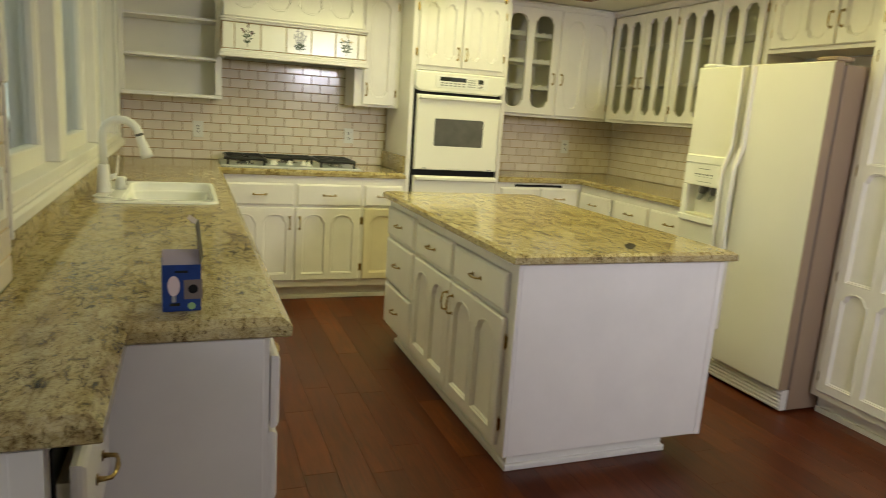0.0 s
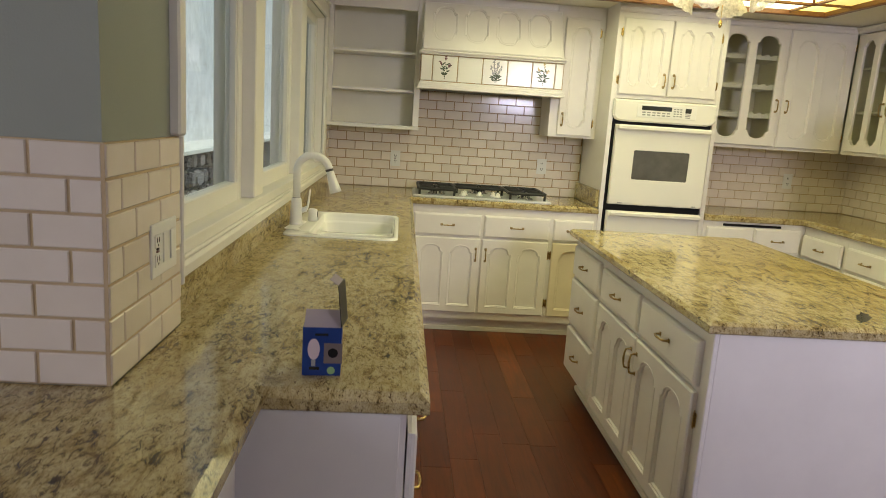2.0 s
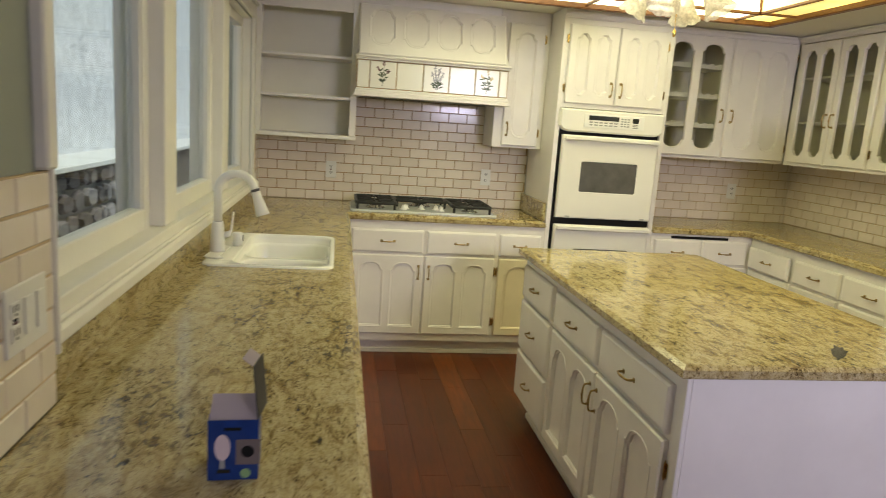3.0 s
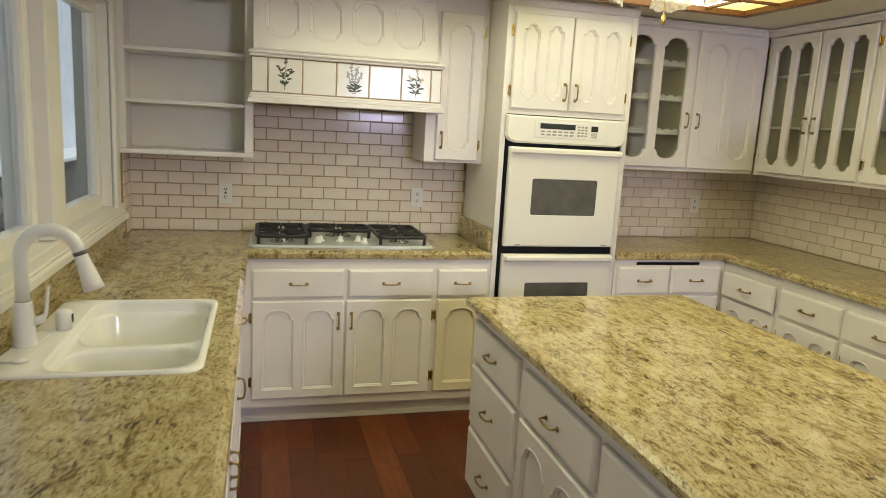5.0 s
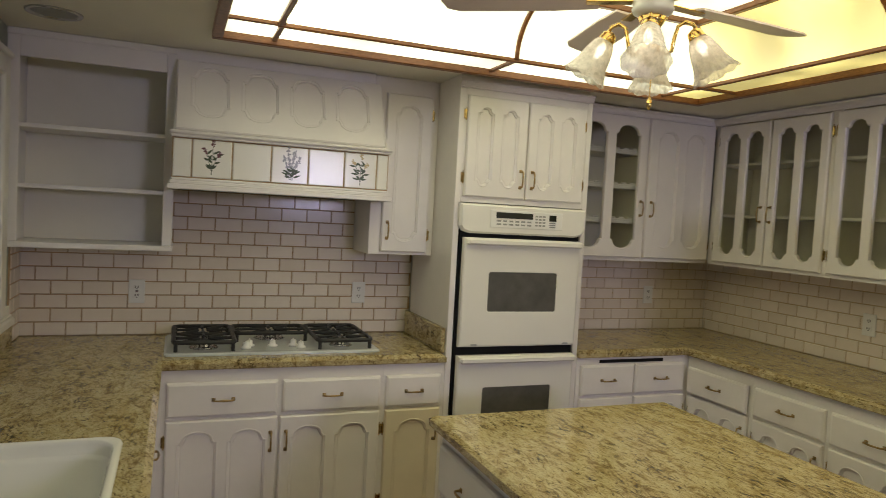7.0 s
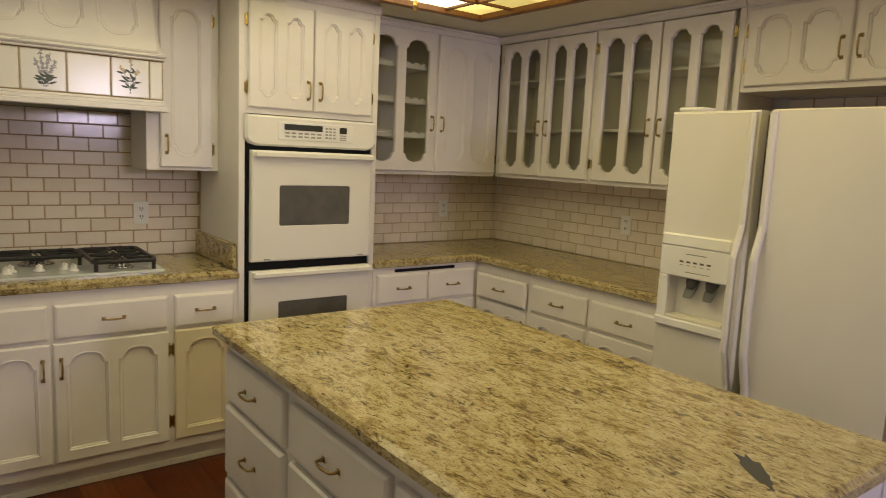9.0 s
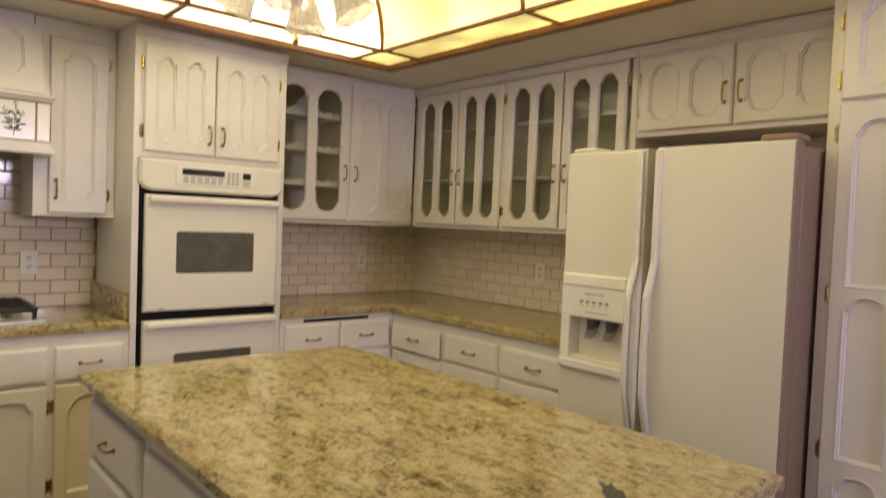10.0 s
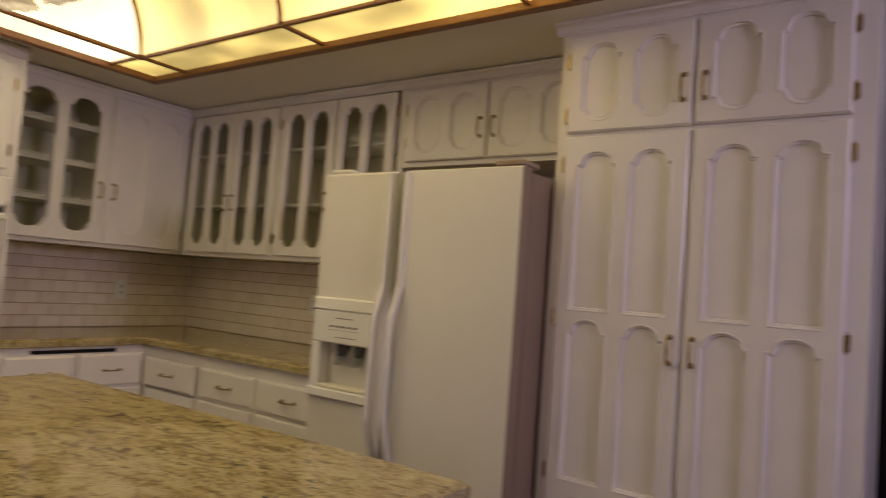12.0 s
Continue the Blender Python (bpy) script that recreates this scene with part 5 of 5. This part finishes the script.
# ---- ceiling fan with light kit ----
FX, FY = 2.0, -1.86
fan = thing("ceiling_fan", "white ceiling fan with brass light kit and tulip glass shades", "ceiling fan", pose(FX, FY, 0))
part("canopy", lathe(bmesh.new(), [(0.065, 2.4695), (0.060, 2.455), (0.03, 2.445), (0.02, 2.44)], 24), PLASTIC, fan, "", True)
part("downrod", tube(bmesh.new(), [(0, 0, 2.445), (0, 0, 2.42)], 0.012, 12), PLASTIC, fan, "", True)
part("motor", lathe(bmesh.new(), [(0.03, 2.43), (0.085, 2.42), (0.105, 2.40), (0.105, 2.36), (0.095, 2.315), (0.070, 2.290), (0.062, 2.282), (0.060, 2.255), (0.063, 2.248), (0.058, 2.236), (0.03, 2.230)], 32), PLASTIC, fan, "", True)
part("brass_cup", lathe(bmesh.new(), [(0.030, 2.2295), (0.044, 2.222), (0.034, 2.205), (0.018, 2.18), (0.016, 2.155), (0.030, 2.140), (0.030, 2.120), (0.014, 2.098), (0.016, 2.085), (0.0, 2.07)], 24), POLBRASS, fan, "polished brass cup", True)
for i in range(5):
    ang = FAN_TURN + 72 * i
    arm = place(part("blade_iron", nb(0.06, 0.20, -0.018, 0.018, 2.266, 2.272, bev=0.002), POLBRASS, fan, "brass blade iron"), 0, 0, 0, 0, 0, ang)
    bm = bmesh.new()
    o = [(0.16, -0.050), (0.30, -0.062), (0.60, -0.068), (0.64, -0.050), (0.655, 0.0), (0.64, 0.050), (0.60, 0.068), (0.30, 0.062), (0.16, 0.050)]
    a, b = ring(bm, o, lambda x, y: (x, y, 2.273 + y * 0.2)), ring(bm, o, lambda x, y: (x, y, 2.280 + y * 0.2))
    bridge(bm, a, b)
    fill(bm, a)
    fill(bm, b)
    place(part("blade", bm, BLADE, fan, "white fan blade"), 0, 0, 0, 0, 0, ang)


def tulip():
    bm = bmesh.new()
    n, prof = 108, [(0.025, -0.010), (0.034, -0.024), (0.043, -0.055), (0.050, -0.090), (0.060, -0.116), (0.071, -0.132)]
    rings = []
    for j, (r, z) in enumerate(prof):
        f = j / (len(prof) - 1)
        rings.append([bm.verts.new(((r + 0.0014 * f * f * math.cos(9 * a) + 0.0009 * f * math.cos(36 * a)) * math.cos(a), (r + 0.0014 * f * f * math.cos(9 * a) + 0.0009 * f * math.cos(36 * a)) * math.sin(a), z - 0.006 * f ** 6 * abs(math.cos(4.5 * a)))) for a in [2 * math.pi * k / n for k in range(n)]])
    for a, b in zip(rings, rings[1:]):
        bridge(bm, a, b)
    bmesh.ops.solidify(bm, geom=bm.faces[:], thickness=0.0025)
    return finish("shade", bm, SHADEGLASS, True)


SHADE = tulip()
BULBM = finish("bulb", lathe(bmesh.new(), [(0.008, -0.02), (0.012, -0.032), (0.014, -0.046), (0.010, -0.062), (0.0, -0.072)], 14), BULB, True)
for i in range(4):
    a = radians(KIT_TURN + 90 * i)
    c, s = math.cos(a), math.sin(a)
    path = [(0.024, 2.130), (0.045, 2.112), (0.062, 2.122), (0.068, 2.160), (0.076, 2.195), (0.097, 2.208), (0.118, 2.200), (0.129, 2.180)]
    arm = part("lamp_arm", tube(bmesh.new(), [(r * c, r * s, z) for r, z in path], 0.006, 10), POLBRASS, fan, "curved brass arm", True)
    sock = part("socket", lathe(bmesh.new(), [(0.010, 0.02), (0.022, 0.012), (0.026, -0.012), (0.024, -0.018)], 18), POLBRASS, arm, "brass socket", True)
    tilt = pose(0.128 * c, 0.128 * s, 2.166) @ Matrix.Rotation(radians(29), 4, Vector((s, -c, 0)))
    sock.matrix_local = tilt
    sh = part("shade", SHADE, None, fan, "pressed glass tulip shade")
    sh.matrix_local = tilt
    bl = part("bulb", BULBM, None, fan, "lit bulb")
    bl.matrix_local = tilt
part("pull_chain", tube(bmesh.new(), [(0.01, 0.0, 2.078), (0.01, 0.0, 1.985)], 0.0016, 6), POLBRASS, fan, "brass pull chain")
part("chain_fob", lathe(bmesh.new(), [(0.002, 1.986), (0.008, 1.975), (0.008, 1.958), (0.003, 1.948)], 12, (0.01, 0)), POLBRASS, fan, "", True)

# ---- outlets ----


def outlet(m, gangs=1, label="white duplex outlet in a cover plate on the tile", buttons=False):
    o = thing("outlet", label, "outlet", m, "outlets")
    w = 0.036 if gangs == 1 else 0.076
    part("cover_plate", nb(-w, w, -0.006, 0, -0.057, 0.057, bev=0.002), PLASTIC, o)
    for g in range(gangs):
        cx = 0 if gangs == 1 else -0.046 + 0.046 * g
        if gangs == 3 and g > 0:
            part("rocker", nb(cx - 0.015, cx + 0.015, -0.0095, -0.006, -0.033, 0.033, bev=0.002), PLASTIC, o, "white rocker switch")
            continue
        for s in (-1, 1):
            r = part("receptacle", nb(cx - 0.0165, cx + 0.0165, -0.0085, -0.006, s * 0.020 - 0.014, s * 0.020 + 0.014, bev=0.002), PLASTIC, o)
            for dx in (-0.006, 0.006):
                part("slot", nb(cx + dx - 0.0020, cx + dx + 0.0020, -0.0088, -0.0082, s * 0.020 - 0.003, s * 0.020 + 0.008), BLACK, r)
            part("slot", nb(cx - 0.003, cx + 0.003, -0.0088, -0.0082, s * 0.020 - 0.010, s * 0.020 - 0.006), BLACK, r)
        if gangs == 3 or buttons:
            part("reset_button", nb(cx - 0.006, cx + 0.006, -0.0085, -0.006, 0.0015, 0.0050), BLACK, o, "black reset button")
            part("test_button", nb(cx - 0.006, cx + 0.006, -0.0085, -0.006, -0.004, 0.000), PETALS[0], o, "red test button")
    return o


outlet(pose(0.512, -0.007, 1.140), 1, "white protected outlet with red and black buttons on the tile", True)
outlet(pose(1.612, -0.007, 1.146))
outlet(pose(3.535, -0.007, 1.150))
outlet(pose(XE - 0.007, -1.18, 1.150, 0, 0, -90))
outlet(pose(PX + 0.001, -3.617, 1.137, 0, 0, 90), 3, "white switch and outlet plate on the tiled pier")

# ---- bulb carton on the worktop ----
carton = thing("bulb_carton", "opened blue light bulb carton standing on the worktop", "box", pose(0.389, -3.792, ZT + 0.0008, 0, 0, 3))
BLUE = painted("blue_card", (0.010, 0.042, 0.20), 0.4, 0.3, 0.05, 40, 200)
CARD = painted("grey_card", (0.42, 0.36, 0.38), 0.8, 0.1)
DCARD = painted("printed_dark_card", (0.035, 0.034, 0.032), 0.5, 0.4, 0.1, 60, 200)
BW, BD, BH = 0.076, 0.075, 0.100
t = 0.0015
for wl in ((0, BW, 0, t, 0, BH), (0, BW, BD - t, BD, 0, BH), (0, t, t, BD - t, 0, BH), (BW - t, BW, t, BD - t, 0, BH)):
    part("carton_wall", nb(*wl), BLUE, carton)
part("carton_base", nb(t, BW - t, t, BD - t, 0, t), BLUE, carton)
fl = part("inner_flap", nb(t, BW - t, 0, 0.055, -0.0008, 0.0008), CARD, carton, "grey inside of the card flap")
fl.matrix_local = pose(0, 0.004, BH - 0.004, 28, 0, 0)
fl = part("lid_flap", nb(0, 0.0015, 0, 0.065, 0, 0.085), DCARD, carton, "dark printed lid flap standing open")
fl.matrix_local = pose(BW - 0.002, 0.004, BH, 0, -6, -9)
fl = part("tuck_flap", nb(0, 0.0012, 0, 0.05, 0, 0.020), CARD, carton)
fl.matrix_local = pose(BW - 0.011, 0.010, BH + 0.084, 0, -55, -9)
pic = bmesh.new()
fill(pic, ring(pic, [(0.022 + 0.012 * math.cos(a), 0.055 + 0.022 * math.sin(a)) for a in [2 * math.pi * k / 18 for k in range(18)]], lambda x, z: (x, -0.0006, z)))
part("printed_bulb", pic, mat("printed_pale_pink", (0.62, 0.50, 0.50), 0.4)[0], carton, "printed candle bulb shape")
for x0, x1, z0, z1 in ((0.024, 0.050, 0.083, 0.088), (0.014, 0.034, 0.012, 0.018)):
    part("printed_text", nb(x0, x1, -0.0008, -0.0003, z0, z1), DISPLAY, carton, "dark bar of print")
part("printed_base", nb(0.018, 0.026, -0.0008, -0.0003, 0.020, 0.033), GREYPRINT, carton)
# no hole is cut; the shade inside is put into the card colour
part("window_card", nb(0.042, 0.0785, -0.0008, -0.0003, 0.026, 0.068), painted("shaded_brown_card", (0.17, 0.135, 0.125), 0.7, 0.2), carton, "flat plate coloured as shaded card inside a cut-out window")
pic = bmesh.new()
fill(pic, ring(pic, [(0.060 + 0.010 * math.cos(a), 0.048 + 0.010 * math.sin(a)) for a in [2 * math.pi * k / 16 for k in range(16)]], lambda x, z: (x, -0.0012, z)))
part("bulb_end", pic, BLACK, carton, "dark bulb end")
pic = bmesh.new()
fill(pic, ring(pic, [(0.057 + 0.008 * math.cos(a), 0.011 + 0.008 * math.sin(a)) for a in [2 * math.pi * k / 16 for k in range(16)]], lambda x, z: (x, -0.0008, z)))
part("printed_seal", pic, mat("printed_green", (0.25, 0.40, 0.18), 0.4)[0], carton, "round green seal")

# ---- wall tiles ----


def tile_mesh(w, h):
    bm = bmesh.new()
    o = rect(0, w, 0, h)
    rs = [ring(bm, inset(o, d), lambda x, z, y=y: (x, y, z)) for d, y in ((0, 0.0), (0, -0.005), (0.002, -0.007))]
    bridge(bm, rs[0], rs[1])
    bridge(bm, rs[1], rs[2])
    bm.faces.new(rs[2])
    return finish("tile", bm, TILE)


TW, TH, GAP = TILE_W, TILE_H, 0.0055


def tiled(wall, m, u0, u1, z0, rows, shift=0.0, flip=0, skip=None, TH=TILE_H, bed=None):
    """Lay tiles in running bond; m maps the wall's own x, -y, z to the world."""
    grout = bmesh.new()
    box(grout, u0, u1, -0.0035, 0.004, z0, z0 + rows * TH)
    g = part("grout_bed", grout, bed or GROUT, wall, "tan grout")
    g.matrix_local = m
    for r in range(rows):
        off = shift + (TW / 2 if (r + flip) % 2 else 0.0)
        u = math.floor((u0 - off) / TW) * TW + off
        while u < u1 - 0.012:
            a, b = max(u + GAP / 2, u0 + 0.001), min(u + TW - GAP / 2, u1 - 0.001)
            za, zb = z0 + r * TH + GAP / 2, z0 + (r + 1) * TH - GAP / 2
            u += TW
            if b - a < 0.008 or (skip and skip(a, b, za, zb)):
                continue
            w, h = round(b - a, 3), round(zb - za, 4)
            o = part("tile", cached(("tile", w, h), tile_mesh, w, h), None, wall)
            o.matrix_local = m @ pose(a, 0, za)


tiled(wall_north, pose(0, 0.0025, 0), 0.013, 1.909, ZT + 0.001, 11, TILE_SHIFT, 0, lambda a, b, z, zz: zz > 1.40 and (b < 0.62 or a > 1.60))
tiled(wall_north, pose(0, 0.0025, 0), 2.652, XE - 0.001, ZT + 0.001, 7, TILE_SHIFT, 0, None, TILE_H, PALEGROUT)
tiled(wall_east, pose(XE + 0.003, 0, 0, 0, 0, -90), 0.003, 2.05, ZT + 0.001, 7, 0.02, 0, None, TILE_H, PALEGROUT)
tiled(wall_east, pose(XE + 0.003, 0, 0, 0, 0, -90), 2.05, 2.89, ZT + 0.001 + 12 * TH, 2, 0.02, 0)
tiled(wall_pier, pose(0, PY + 0.004, 0), -1.55, PX - 0.005, ZT + 0.001, 7, PX - 0.005 - 0.058, 1, None, 0.0632, PALEGROUT)
tiled(wall_pier, pose(PX - 0.004, 0, 0, 0, 0, 90), PY - 0.002, -3.497, ZT + 0.001, 7, PY + 0.06, 1, None, 0.0632, PALEGROUT)
tiled(wall_west, pose(0.016, 0, 0, 0, 0, 90), -0.20, -0.005, ZT + 0.001, 7, 0.0, 0)

# ---- floor planks ----
PW, rnd = 0.127, random.Random(11)
LENGTHS = (0.55, 0.75, 0.95, 1.20)


def plank_mesh(ln):
    bm = bmesh.new()
    o = rect(0, PW - 0.0006, 0, ln - 0.0006)
    rs = [ring(bm, inset(o, d), lambda x, y, z=z: (x, y, z)) for d, z in ((0, -0.011), (0, -0.0007), (0.0006, 0.0))]
    bridge(bm, rs[0], rs[1])
    bridge(bm, rs[1], rs[2])
    bm.faces.new(rs[2])
    return finish("plank", bm, PLANK)


fl = bpy.data.objects["floor"]
rest_v, rest_f = [], []
x = -1.7
while x < XE + 1.45:
    lo, hi = YS, 0.01
    if x < -0.06:
        hi = -3.86
    elif x > XE - 0.02:
        lo, hi = -5.18, -3.62
    y = lo
    while y < hi - 0.01:
        ln = rnd.choice(LENGTHS)
        if y == lo:
            ln = round(ln * (0.3 + 0.7 * rnd.random()), 3)
        ln = round(min(ln, hi - y), 4)
        if 0.45 < x < 3.40 and y > -5.4 and not (1.75 < x < 2.30 and -2.9 < y < -1.9):
            o = part("plank", cached(("plank", ln), plank_mesh, ln), None, fl)
            o.matrix_local = pose(x, y, 0)
        else:
            k = len(rest_v)
            w, l = PW - 0.0006, ln - 0.0006
            rest_v += [(x, y, 0), (x + w, y, 0), (x + w, y + l, 0), (x, y + l, 0), (x, y, -0.011), (x + w, y, -0.011), (x + w, y + l, -0.011), (x, y + l, -0.011)]
            rest_f += [tuple(k + i for i in f) for f in ((0, 1, 2, 3), (0, 4, 5, 1), (1, 5, 6, 2), (2, 6, 7, 3), (3, 7, 4, 0))]
        y += ln
    x += PW
me = bpy.data.meshes.new("planks")
me.from_pydata(rest_v, [], rest_f)
me.materials.append(PLANK)
o = new("planks", me)
o.parent = fl
tagged(o, "mahogany planks", kind="stuff")
